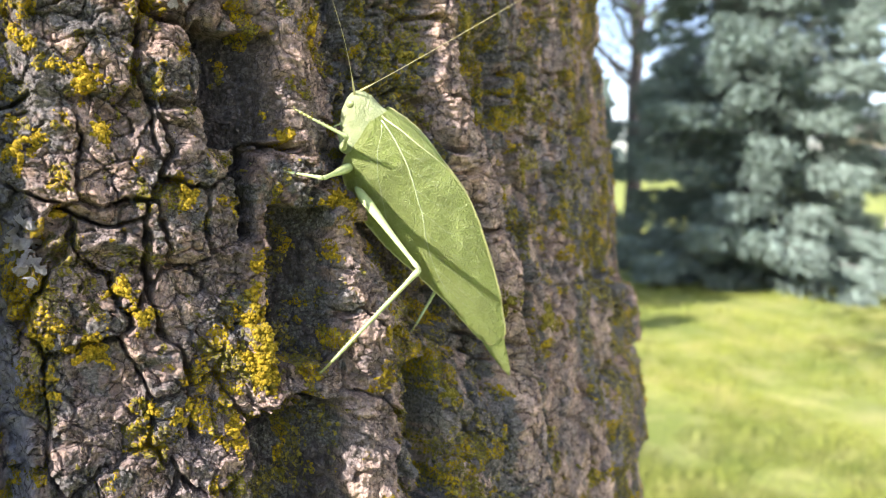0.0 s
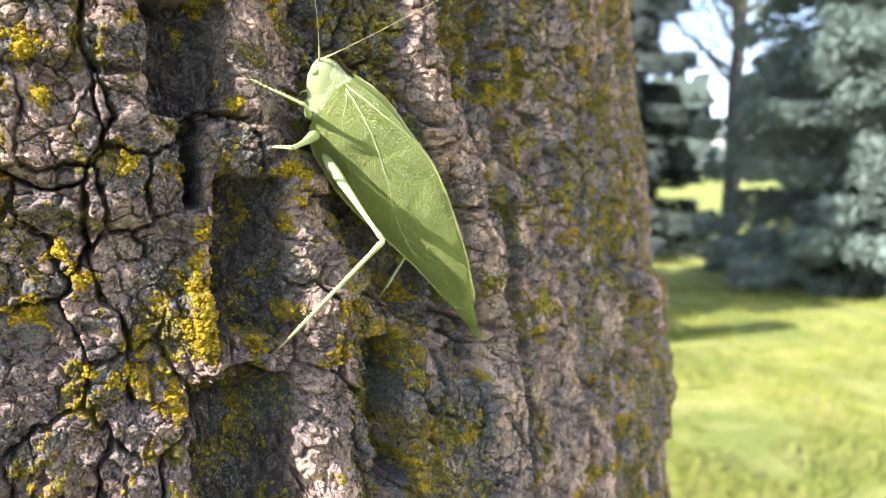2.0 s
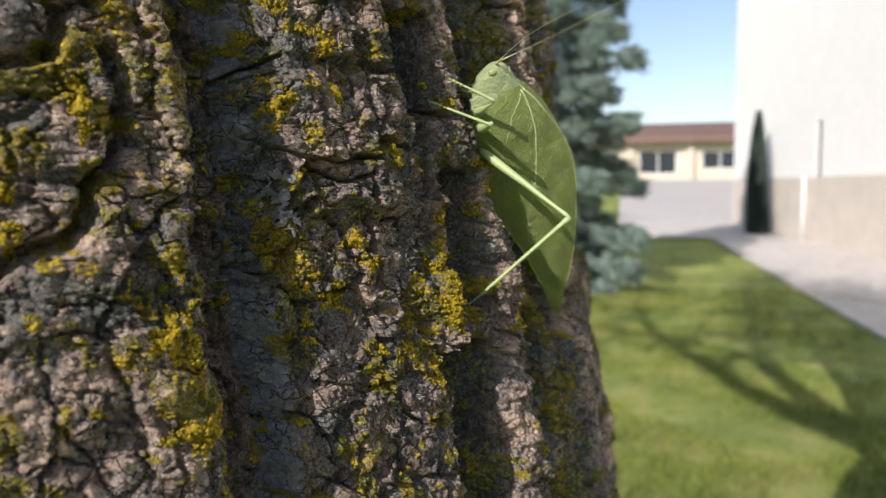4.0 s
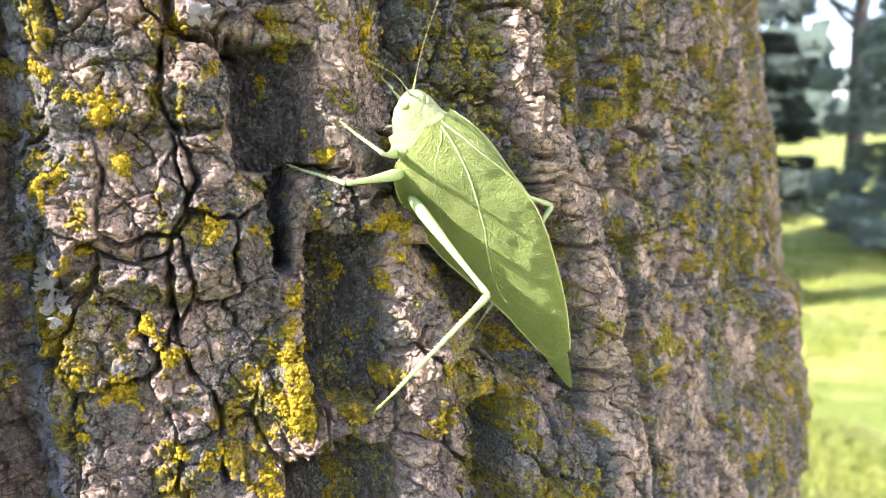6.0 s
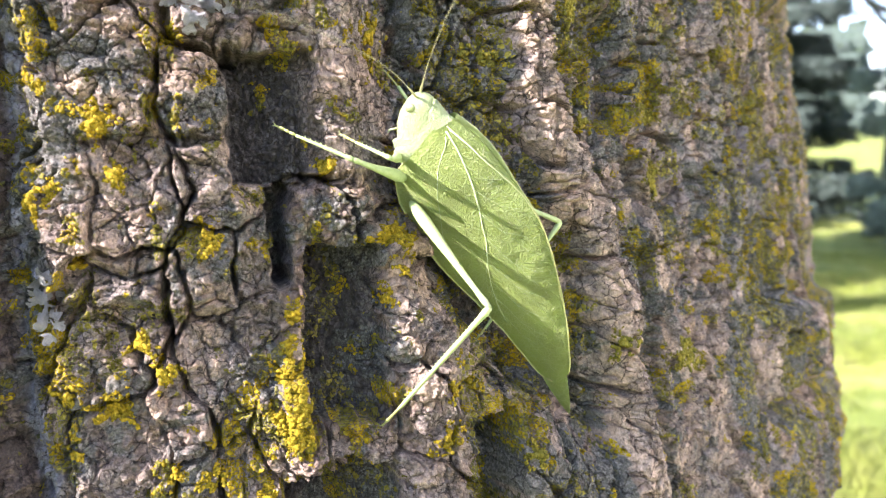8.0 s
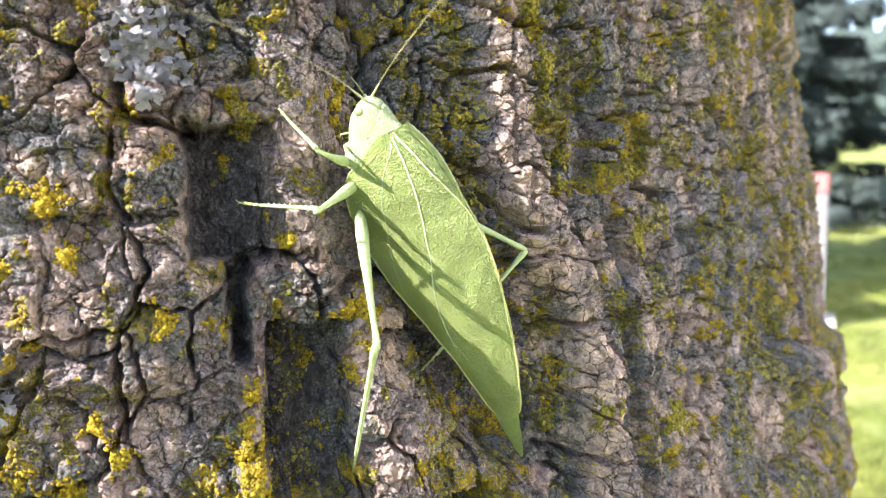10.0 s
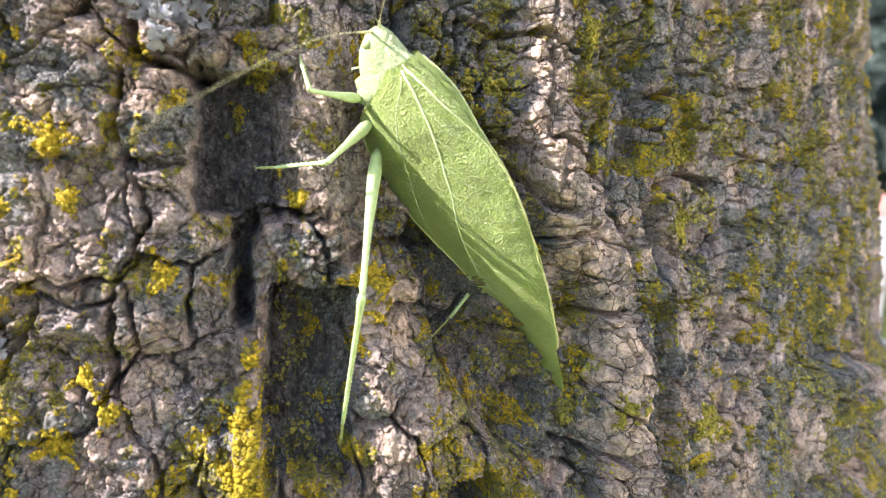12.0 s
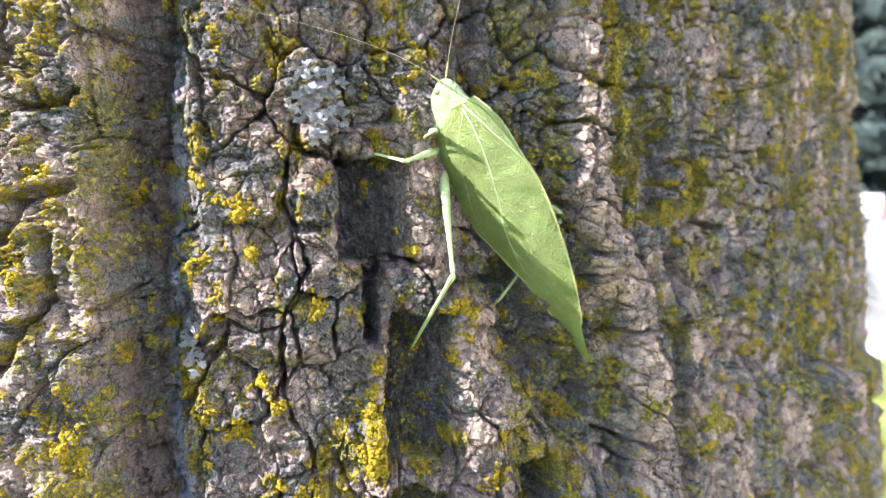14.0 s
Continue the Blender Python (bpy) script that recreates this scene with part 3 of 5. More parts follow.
def build_trunk():
    girth = 2000 * math.pi * TRUNK_R
    fine = np.concatenate([np.arange(0.0, 42.0, 0.36), np.arange(42.0, 112.0, 0.2), np.arange(112.0, 160.0, 0.27), np.arange(160.0, 255.0, 0.45)])
    columns = np.concatenate([fine, np.arange(255.0, girth - 0.1, 6.0)])
    rows = np.concatenate([np.linspace(-1340, -420, 26), np.arange(-400, -128, 9.0), np.arange(-122, -82, 1.4), np.arange(-81, -45, 0.4), np.arange(-45, 42, 0.2), np.arange(42, 70, 0.36), np.arange(71, 110, 1.6), np.arange(114, 420, 9.0), np.linspace(450, 1150, 20)])
    s, z = np.meshgrid(columns, rows)
    # near the closing seam the pattern runs back to its start
    blend = step(girth - 60, girth, s)
    layers = bark_layers(s, z)
    start = bark_layers(np.zeros_like(rows), rows)
    layers = [(1 - blend) * a + blend * b[:, None] for a, b in zip(layers, start)]
    zz = EYE_Z + z / 1000
    x, y = axis_at(zz)
    r, a = TRUNK_R + layers[0] / 1000 + spread(zz), s / 1000 / TRUNK_R
    verts = np.stack([x + r * np.sin(a), y - r * np.cos(a), zz], -1).reshape(-1, 3)
    n, m = len(columns), len(rows)
    i = np.arange(m - 1)[:, None] * n + np.arange(n)[None, :]
    j = np.arange(m - 1)[:, None] * n + (np.arange(n)[None, :] + 1) % n
    faces = np.stack([i, j, j + n, i + n], -1).reshape(-1, 4)
    me = bpy.data.meshes.new("bark")
    me.vertices.add(len(verts))
    me.vertices.foreach_set("co", verts.ravel())
    me.loops.add(faces.size)
    me.loops.foreach_set("vertex_index", faces.ravel())
    me.polygons.add(len(faces))
    me.polygons.foreach_set("loop_start", np.arange(0, faces.size, 4))
    me.update(calc_edges=True)
    me.polygons.foreach_set("use_smooth", np.ones(len(faces), bool))
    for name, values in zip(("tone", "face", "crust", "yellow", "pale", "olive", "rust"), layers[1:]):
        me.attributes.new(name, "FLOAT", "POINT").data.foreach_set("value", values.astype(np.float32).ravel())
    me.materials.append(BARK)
    tree = tagged(new("tree"), "old tree with deeply cracked bark crusted with yellow lichen", "tree")
    bark = new("trunk", me)
    bark.parent = tree
    tagged(bark, "grey-brown furrowed bark with yellow and olive crusts")
    # limbs over the view, whose shadows fall on the lawn
    rng = random.Random(5)
    top = Vector((float(axis_at(2.35)[0]), float(axis_at(2.35)[1]), 2.6))
    tips = []
    for az, rise, length, radius in ((20, 70, 2.9, 0.12), (12, 32, 2.8, 0.085), (110, 58, 2.8, 0.11), (60, 42, 2.4, 0.07), (300, 48, 4.4, 0.10), (278, 58, 4.6, 0.10), (328, 42, 4.2, 0.09), (312, 66, 4.0, 0.09)):
        bm = bmesh.new()
        p, way = top - Vector((0, 0, 0.25)), Vector((math.sin(radians(az)) * math.cos(radians(rise)), math.cos(radians(az)) * math.cos(radians(rise)), math.sin(radians(rise))))
        pts, rad = [p.copy()], [radius * 1.25]
        for k in range(9):
            way = (way + Vector((rng.uniform(-0.2, 0.2), rng.uniform(-0.2, 0.2), rng.uniform(-0.05, 0.15)))).normalized()
            p = p + way * length / 9
            pts.append(p.copy())
            rad.append(radius * (1 - 0.085 * (k + 1)))
            if k > 2:
                tips.append((p.copy(), way.copy(), rad[-1]))
        tube(bm, pts, rad, 10)
        part("limb", bm, TRUNK_GREY, tree)
    twigs = []
    for p, way, radius in tips:
        for _ in range(2):
            bm = bmesh.new()
            w = (way + Vector((rng.uniform(-1, 1), rng.uniform(-1, 1), rng.uniform(-0.2, 0.7)))).normalized()
            q, pts, rad = p.copy(), [p.copy()], [radius * 0.5]
            for k in range(7):
                w = (w + Vector((rng.uniform(-0.3, 0.3), rng.uniform(-0.3, 0.3), rng.uniform(-0.1, 0.15)))).normalized()
                q = q + w * 0.2
                pts.append(q.copy())
                rad.append(radius * 0.5 * (1 - 0.13 * (k + 1)))
                twigs.append((q.copy(), w.copy()))
            tube(bm, pts, rad, 6)
            part("branch", bm, TRUNK_GREY, tree)
    verts, faces = [], []
    for q, w in twigs:
        for _ in range(14):
            c = q + Vector((rng.gauss(0, 0.16), rng.gauss(0, 0.16), rng.gauss(0, 0.16)))
            u = Vector((rng.uniform(-1, 1), rng.uniform(-1, 1), rng.uniform(-0.6, 0.3))).normalized()
            v = u.orthogonal().normalized() * 0.026
            k = len(verts)
            verts += [c - u * 0.045, c + v, c + u * 0.045, c - v]
            faces.append((k, k + 1, k + 2, k + 3))
    crown = sheet("crown", verts, faces, LEAF, False)
    crown.parent = tree
    tagged(crown, "loose crown of small green leaves", kind="stuff")
    return tree


TREE = build_trunk()
# ---- lichens ----
def ball_mesh(level):
    bm = bmesh.new()
    bmesh.ops.create_icosphere(bm, subdivisions=level, radius=1.0)
    verts = np.array([v.co[:] for v in bm.verts])
    faces = np.array([[v.index for v in f.verts] for f in bm.faces])
    bm.free()
    return verts, faces


BALL, BALL_FACES = ball_mesh(1)


def lichen_patch(s, z, wide, high, mat, label, rng, grain=0.42):
    """A patch of crusty grains that follow the bark, denser at its heart, with a ragged edge."""
    wide, high = wide * 1.25, high * 1.25
    count = int(wide * high * 6.0 / grain**1.3) + 6
    a, d = rng.random(count) * math.tau, rng.random(count) ** 0.6
    edge = 0.72 + 0.28 * np.sin(a * 3 + rng.random() * 6) + 0.18 * np.sin(a * 7 + rng.random() * 6)
    ss, zz = s + wide / 2 * d * edge * np.cos(a), z + high / 2 * d * edge * np.sin(a)
    holes = fbm(ss / 1.6, zz / 1.6, 181, 3) < 0.56
    ss, zz, d, count = ss[holes], zz[holes], d[holes], int(holes.sum())
    at = bark_place(ss, zz, 0.06)
    r = grain * 0.001 * rng.uniform(0.45, 1.0, count) * (1.15 - 0.5 * d)
    turn = ss / 1000 / TRUNK_R
    out = np.stack([np.sin(turn), -np.cos(turn), 0 * turn], -1)
    side = np.stack([np.cos(turn), np.sin(turn), 0 * turn], -1)
    squash = rng.uniform(0.30, 0.65, count)
    lumps = 1 + 0.22 * np.sin(BALL @ rng.normal(0, 4, (3, count))).T
    local = BALL[None] * lumps[:, :, None] * r[:, None, None]
    verts = at[:, None] + local[:, :, :1] * side[:, None] + local[:, :, 1:2] * np.array([0, 0, 1.0]) + local[:, :, 2:] * (squash[:, None] * out)[:, None]
    faces = BALL_FACES[None] + (np.arange(count) * len(BALL))[:, None, None]
    ob = sheet("lichen_patch", verts.reshape(-1, 3).tolist(), faces.reshape(-1, 3).tolist(), mat)
    return tagged(ob, label, "lichen", "lichen patches on the bark")


def lobe_mesh(seed):
    """One thin frilly lobe, a unit long, that forks into rounded tips."""
    rng = random.Random(seed)
    verts, faces, ph = [], [], rng.random() * 6
    rows = 6
    for i in range(rows + 1):
        share = i / rows
        for q in range(15):
            w = -1.15 + 2.3 * q / 14
            reach = 0.62 + 0.20 * math.cos(3.1 * w + ph) + 0.14 * math.sin(6.3 * w + 2 * ph) + 0.08 * math.sin(13 * w)
            rad = 0.06 + share * reach
            lift = 0.30 * share**2 * math.sin(2.6 * w + ph) + 0.12 * share**3 * math.sin(9 * w + ph) + 0.10 * share
            verts.append((rad * math.sin(w) * 1.0, rad * math.cos(w), lift))
    for i in range(rows):
        for q in range(14):
            k = i * 15 + q
            faces.append((k, k + 1, k + 16, k + 15))
    n = len(verts)
    verts += [(x, y, z - 0.07) for x, y, z in verts]
    faces += [tuple(n + v for v in f[::-1]) for f in faces]
    rim = [i * 15 for i in range(rows)] + [rows * 15 + q for q in range(15)] + [i * 15 + 14 for i in range(rows - 1, -1, -1)]
    faces += [(a, b, b + n, a + n) for a, b in zip(rim, rim[1:])]
    me = bpy.data.meshes.new("lobe")
    me.from_pydata(verts, [], faces)
    me.materials.append(LICHEN_GREY)
    me.polygons.foreach_set("use_smooth", [True] * len(me.polygons))
    return me


LOBES = [lobe_mesh(k) for k in range(7)]


def leafy_lichen(s, z, clumps, size, label, rng):
    """A flat ragged lichen of thin frilly lobes; clumps are (s, z, spread, count) about its middle."""
    base = Vector(bark_place(np.array([s]), np.array([z]), 0.0)[0])
    thing = tagged(new("leafy_lichen"), label, "lichen")
    thing.location = base
    for ds, dz, spread, count in clumps:
        for _ in range(count):
            a, d = rng.random() * math.tau, rng.random() ** 0.6
            ss, zz = s + ds + spread * d * math.cos(a), z + dz + spread * d * math.sin(a)
            at = Vector(bark_place(np.array([ss]), np.array([zz]), 0.5 + 0.9 * (1 - d))[0])
            turn = ss / 1000 / TRUNK_R
            out, side, up = Vector((math.sin(turn), -math.cos(turn), 0)), Vector((math.cos(turn), math.sin(turn), 0)), Vector((0, 0, 1))
            b = a + rng.uniform(-0.9, 0.9)
            fwd = (side * math.cos(b) + up * math.sin(b) + out * rng.uniform(-0.1, 0.6)).normalized()
            lat = fwd.cross(out).normalized()
            r = size * 0.001 * rng.uniform(0.6, 1.15)
            ob = new("lobe", LOBES[int(rng.integers(7))])
            ob.parent = thing
            ob.matrix_local = Matrix.Translation(at - base) @ Matrix((lat, fwd, lat.cross(fwd))).transposed().to_4x4() @ Matrix.Scale(r, 4)
    return thing


def build_lichens():
    rng = np.random.default_rng(23)
    golden = "bright yellow grainy lichen patch on a bark plate"
    # s, z, width and height of the patches that stand out, in millimetres
    plates = ((61, -17, 4.5, 4), (63.2, -21.3, 4.5, 4), (56, -26, 6.5, 6), (69, -37, 5, 4.5), (63, -35.5, 4.5, 4), (71, -3, 3.5, 5), (58, 14, 5, 6), (59.5, 6.5, 3, 4), (54, 15.5, 3, 2), (53.5, 27, 2, 2), (51, 18.5, 2, 2.5), (53, -5.5, 2, 2), (50, -23, 4, 3), (50, -31, 3.5, 5), (68, 26, 3, 3))
    edges = ((81.6, -15, 3, 7), (81.8, -21, 3, 7), (81.6, -26.5, 3.4, 7), (81.4, -32, 4, 6), (78.8, -28.5, 4, 7), (75.5, -41, 4.5, 6), (79.5, -24, 4, 7), (80.5, -30, 4, 8), (81, -18, 3, 7), (98, -3.5, 7, 5), (99, -8, 4, 4), (96, -13.5, 3, 4), (107.5, -27, 7, 6.5), (105, -35.5, 6, 5), (134.5, -19, 3.5, 5), (98, 27, 3, 9), (88, 7, 3, 3))
    right = ((135, 33, 3, 10), (133, 44, 3, 9), (119, 10, 5, 4), (117, 24, 6, 5), (159, 14, 8, 7), (158, 2, 6, 7), (164, -33, 9, 8), (121, -42, 5, 6), (141, -26, 6, 6), (136, 15, 2.5, 8))
    left = ((49, 5, 5, 9), (28, -28, 8, 9), (24, 18, 5, 7), (20, 2, 3, 9), (14, 33, 6, 4), (30, -40, 9, 6), (10, -12, 5, 9))
    for rows in (plates, edges, left):
        for s, z, wide, high in rows:
            lichen_patch(s, z, wide, high, LICHEN_YELLOW, golden, rng)
    for s, z, wide, high in right:
        lichen_patch(s, z, wide, high, LICHEN_OLIVE, "dull olive-yellow lichen patch in a bark furrow", rng, 0.45)
    leafy_lichen(71, 33, ((-1.5, 3.5, 3.2, 26), (1.5, 0.5, 3.4, 26), (-2.5, -0.5, 2.0, 12), (0.5, -4.0, 2.0, 12), (4.0, -2.0, 1.4, 8), (3.5, 4.0, 2.0, 10)), 2.0, "pale grey leafy lichen with frilly lobes", rng)
    leafy_lichen(48.5, -10.5, ((0.3, 2.2, 1.5, 12), (-0.5, -0.5, 1.6, 12), (0.6, -3.2, 1.3, 10)), 1.8, "small whitish leafy lichen on a bark plate", rng)


build_lichens()
# ---- ground and distance ----
def ground_height(x, y):
    """Level round the tree, rising gently towards the far lot."""
    d = np.hypot(x, y)
    return 1.75 * step(16, 60, d) + 0.035 * (fbm(x / 2.2, y / 2.2, 301, 3) - 0.5) * step(0.5, 2.0, d)


def rise(x, y):
    return float(ground_height(np.array([float(x)]), np.array([float(y)]))[0])


def build_ground():
    far = np.concatenate([np.arange(0.0, 14.0, 0.22), np.geomspace(14.0, 900.0, 44)])
    turn = np.linspace(0, math.tau, 181)[:-1]
    d, a = np.meshgrid(far[1:], turn, indexing="ij")
    x, y = d * np.sin(a), d * np.cos(a)
    z = ground_height(x, y)
    verts = [(0.0, 0.0, 0.0)] + np.stack([x, y, z], -1).reshape(-1, 3).tolist()
    n = len(turn)
    faces = [(0, 1 + (k + 1) % n, 1 + k) for k in range(n)]
    for i in range(len(far) - 2):
        for k in range(n):
            p, q = 1 + i * n + k, 1 + i * n + (k + 1) % n
            faces.append((p, q, q + n, p + n))
    tagged(sheet("ground", verts, faces, LAWN), "mown green lawn with dry straw-coloured patches", "lawn", kind="structure")


def build_grass():
    rng = np.random.default_rng(7)
    count = 70000
    a = radians(16) + rng.random(count) * radians(56)
    d = 1.6 + 8.5 * rng.random(count) ** 1.3
    x, y = d * np.sin(a), d * np.cos(a)
    thick = fbm(x / 0.5, y / 0.5, 311, 3)
    keep = thick > 0.42
    x, y, thick = x[keep], y[keep], thick[keep]
    z = ground_height(x, y)
    h = (0.02 + 0.05 * rng.random(len(x))) * (0.5 + thick)
    b = rng.random(len(x)) * math.tau
    w = 0.0035 + 0.003 * rng.random(len(x))
    lean = rng.normal(0, 0.4, (2, len(x))) * h
    base = np.stack([x, y, z - 0.004], -1)
    side = np.stack([np.cos(b) * w, np.sin(b) * w, 0 * w], -1)
    tip = base + np.stack([lean[0], lean[1], h], -1)
    verts = np.stack([base - side, base + side, tip], 1).reshape(-1, 3)
    faces = np.arange(len(verts)).reshape(-1, 3)
    tagged(sheet("grass", verts.tolist(), faces.tolist(), LAWN, False), "short uneven blades of green lawn grass", "grass", kind="stuff")


def spruce(name, x, y, tall, wide, seed, mat, label, tiers=34):
    """A spruce with a trunk, drooping boughs in tiers and hanging sprays of needles."""
    rng = random.Random(seed)
    tree = tagged(new(name), label, "spruce tree")
    tree.location = (x, y, rise(x, y))
    bm = bmesh.new()
    tube(bm, [(0, 0, -0.1), (0, 0, tall * 0.5), (0, 0, tall * 0.98)], [0.17, 0.09, 0.015], 9)
    part("trunk", bm, TRUNK_GREY, tree)
    boughs, verts, faces = bmesh.new(), [], []
    for k in range(tiers):
        f = k / (tiers - 1)
        z = 0.16 + f * tall * 0.94
        reach = wide * (1 - f) ** 0.82 * rng.uniform(0.85, 1.12) + 0.08
        for b in range(max(5, int(12 - 7 * f))):
            az = math.tau * (b + rng.random()) / max(5, int(12 - 7 * f))
            r = reach * rng.uniform(0.7, 1.15)
            out = Vector((math.sin(az), math.cos(az), 0))
            z = 0.22 + f * tall * 0.94 + rng.uniform(-0.16, 0.16)
            pts = [Vector((0, 0, z)) + out * r * u + Vector((0, 0, (0.16 + 0.3 * f) * r * math.sin(u * 2.6) - (0.30 - 0.35 * f) * r * u + 0.20 * r * u**4)) for u in (0, 0.3, 0.6, 0.85, 1.0)]
            tube(boughs, pts, [0.022, 0.016, 0.011, 0.007, 0.003], 4)
            across = Vector((out.y, -out.x, 0))
            for q in range(int(80 + 150 * r)):
                u = rng.random() ** 0.7
                i = min(3, int(u * 4))
                c = pts[i].lerp(pts[i + 1], u * 4 - i)
                wide_here = 0.34 * r * (1.1 - u) + 0.05
                c = c + across * rng.uniform(-wide_here, wide_here) + Vector((0, 0, rng.uniform(-0.22, 0.05)))
                spray = (out * rng.uniform(0.5, 1) + across * rng.uniform(-0.8, 0.8) + Vector((0, 0, rng.uniform(-0.85, 0.3)))).normalized()
                long = rng.uniform(0.13, 0.28)
                side = spray.cross(Vector((rng.uniform(-0.5, 0.5), rng.uniform(-0.5, 0.5), 1))).normalized() * rng.uniform(0.011, 0.023)
                lift = spray.cross(side).normalized() * 0.014
                n = len(verts)
                verts += [c - spray * long * 0.4, c + side, c + spray * long * 0.6, c - side, c + lift, c - lift]
                faces += [(n, n + 1, n + 2, n + 3), (n, n + 4, n + 2, n + 5)]
    tagged(part("branchwork", boughs, TRUNK_GREY, tree), kind="stuff")
    crown = sheet("needles", verts, faces, mat, False)
    crown.parent = tree
    tagged(crown, "blue-green hanging sprays of needles", kind="stuff")
    return tree


def far_tree(x, y, tall, seed):
    rng = random.Random(seed)
    tree = tagged(new("tree"), "bare-stemmed grey tree standing behind the spruces", "tree")
    tree.location = (x, y, rise(x, y))
    bm = bmesh.new()
    tube(bm, [(0, 0, -0.1), (0.03, 0, 1.2), (-0.02, 0.02, 3.0), (0.05, 0, 5.0)], [0.19, 0.16, 0.14, 0.10], 12)
    part("trunk", bm, TRUNK_GREY, tree)
    verts, faces = [], []
    for _ in range(9):
        bm = bmesh.new()
        z = rng.uniform(2.8, 5.0)
        az, up = rng.uniform(0, math.tau), rng.uniform(0.4, 1.0)
        way = Vector((math.sin(az), math.cos(az), up)).normalized()
        pts = [Vector((0, 0, z)) + way * u + Vector((0, 0, 0.1 * u * u)) for u in (0, 0.6, 1.2, 1.9)]
        tube(bm, pts, [0.06, 0.045, 0.03, 0.012], 6)
        part("limb", bm, TRUNK_GREY, tree)
        for p in pts[1:]:
            for _ in range(60):
                c = p + Vector((rng.gauss(0, 0.4), rng.gauss(0, 0.4), rng.gauss(0, 0.35)))
                u = Vector((rng.uniform(-1, 1), rng.uniform(-1, 1), rng.uniform(-1, 0.4))).normalized() * 0.06
                v = u.orthogonal().normalized() * 0.032
                n = len(verts)
                verts += [c - u, c + v, c + u, c - v]
                faces.append((n, n + 1, n + 2, n + 3))
    crown = sheet("crown", verts, faces, LEAF, False)
    crown.parent = tree
    tagged(crown, kind="stuff")


def window(parent, x, z, wide, high, y):
    """A window set into a wall that faces -y in its house's space."""
    bm = bmesh.new()
    for x0, x1, z0, z1 in ((x - wide / 2, x + wide / 2, z, z + 0.09), (x - wide / 2, x + wide / 2, z + high - 0.09, z + high), (x - wide / 2, x - wide / 2 + 0.09, z + 0.09, z + high - 0.09), (x + wide / 2 - 0.09, x + wide / 2, z + 0.09, z + high - 0.09), (x - 0.04, x + 0.04, z + 0.09, z + high - 0.09)):
        box(bm, x0, x1, y - 0.05, y + 0.05, z0, z1)
    frame_ = part("window", bm, FRAME, parent, "white framed window", False)
    for x0, x1 in ((x - wide / 2 + 0.09, x - 0.04), (x + 0.04, x + wide / 2 - 0.09)):
        bm = bmesh.new()
        box(bm, x0, x1, y, y + 0.02, z + 0.09, z + high - 0.09)
        part("pane", bm, GLASS, frame_, "", False)


def wall_with_openings(bm, x0, x1, y0, y1, z0, z1, holes):
    """A thick wall along x with rectangular openings (x, z, wide, high), left to right."""
    at = x0
    for x, z, wide, high in holes:
        box(bm, at, x - wide / 2, y0, y1, z0, z1)
        if z > z0:
            box(bm, x - wide / 2, x + wide / 2, y0, y1, z0, z)
        box(bm, x - wide / 2, x + wide / 2, y0, y1, z + high, z1)
        at = x + wide / 2
    box(bm, at, x1, y0, y1, z0, z1)


def build_far_building():
    house = tagged(new("low_building"), "long low beige building with a brown roof and dark windows", "building")
    x, y = 43.5, 36.4
    house.location = (x, y, rise(x, y) - 0.3)
    house.rotation_euler = (0, 0, radians(-48))
    holes = [(-4.6, 1.0, 2.0, 1.3), (-1.0, 0.7, 2.6, 1.7), (3.2, 1.0, 2.4, 1.3), (7.5, 1.0, 2.4, 1.3)]
    bm = bmesh.new()
    wall_with_openings(bm, -7, 13, 0, 0.3, 0, 2.9, holes)
    for x0, x1 in ((-7, -6.7), (12.7, 13)):
        box(bm, x0, x1, 0.3, 8, 0, 2.9)
    box(bm, -6.7, 12.7, 7.7, 8, 0, 2.9)
    part("wall", bm, BEIGE, house, "beige rendered wall", False)
    for hx, hz, wide, high in holes:
        window(house, hx, hz, wide, high, 0.15)
    for px in (-6.5, -2.9, 1.2, 5.4, 10.0):
        bm = bmesh.new()
        box(bm, px - 0.22, px + 0.22, -0.35, -0.002, 0, 2.9)
        part("pillar", bm, BEIGE, house, "", False)
    bm = bmesh.new()
    loft(bm, [[(-7.6, -1.0, 2.9), (13.6, -1.0, 2.9), (13.6, -1.0, 3.35), (-7.6, -1.0, 3.35)], [(-7.6, 4, 2.9), (13.6, 4, 2.9), (13.6, 4, 4.6), (-7.6, 4, 4.6)], [(-7.6, 8.6, 2.9), (13.6, 8.6, 2.9), (13.6, 8.6, 3.35), (-7.6, 8.6, 3.35)]])
    bmesh.ops.recalc_face_normals(bm, faces=bm.faces)
    part("roof", bm, ROOF, house, "brown overhanging roof", False)


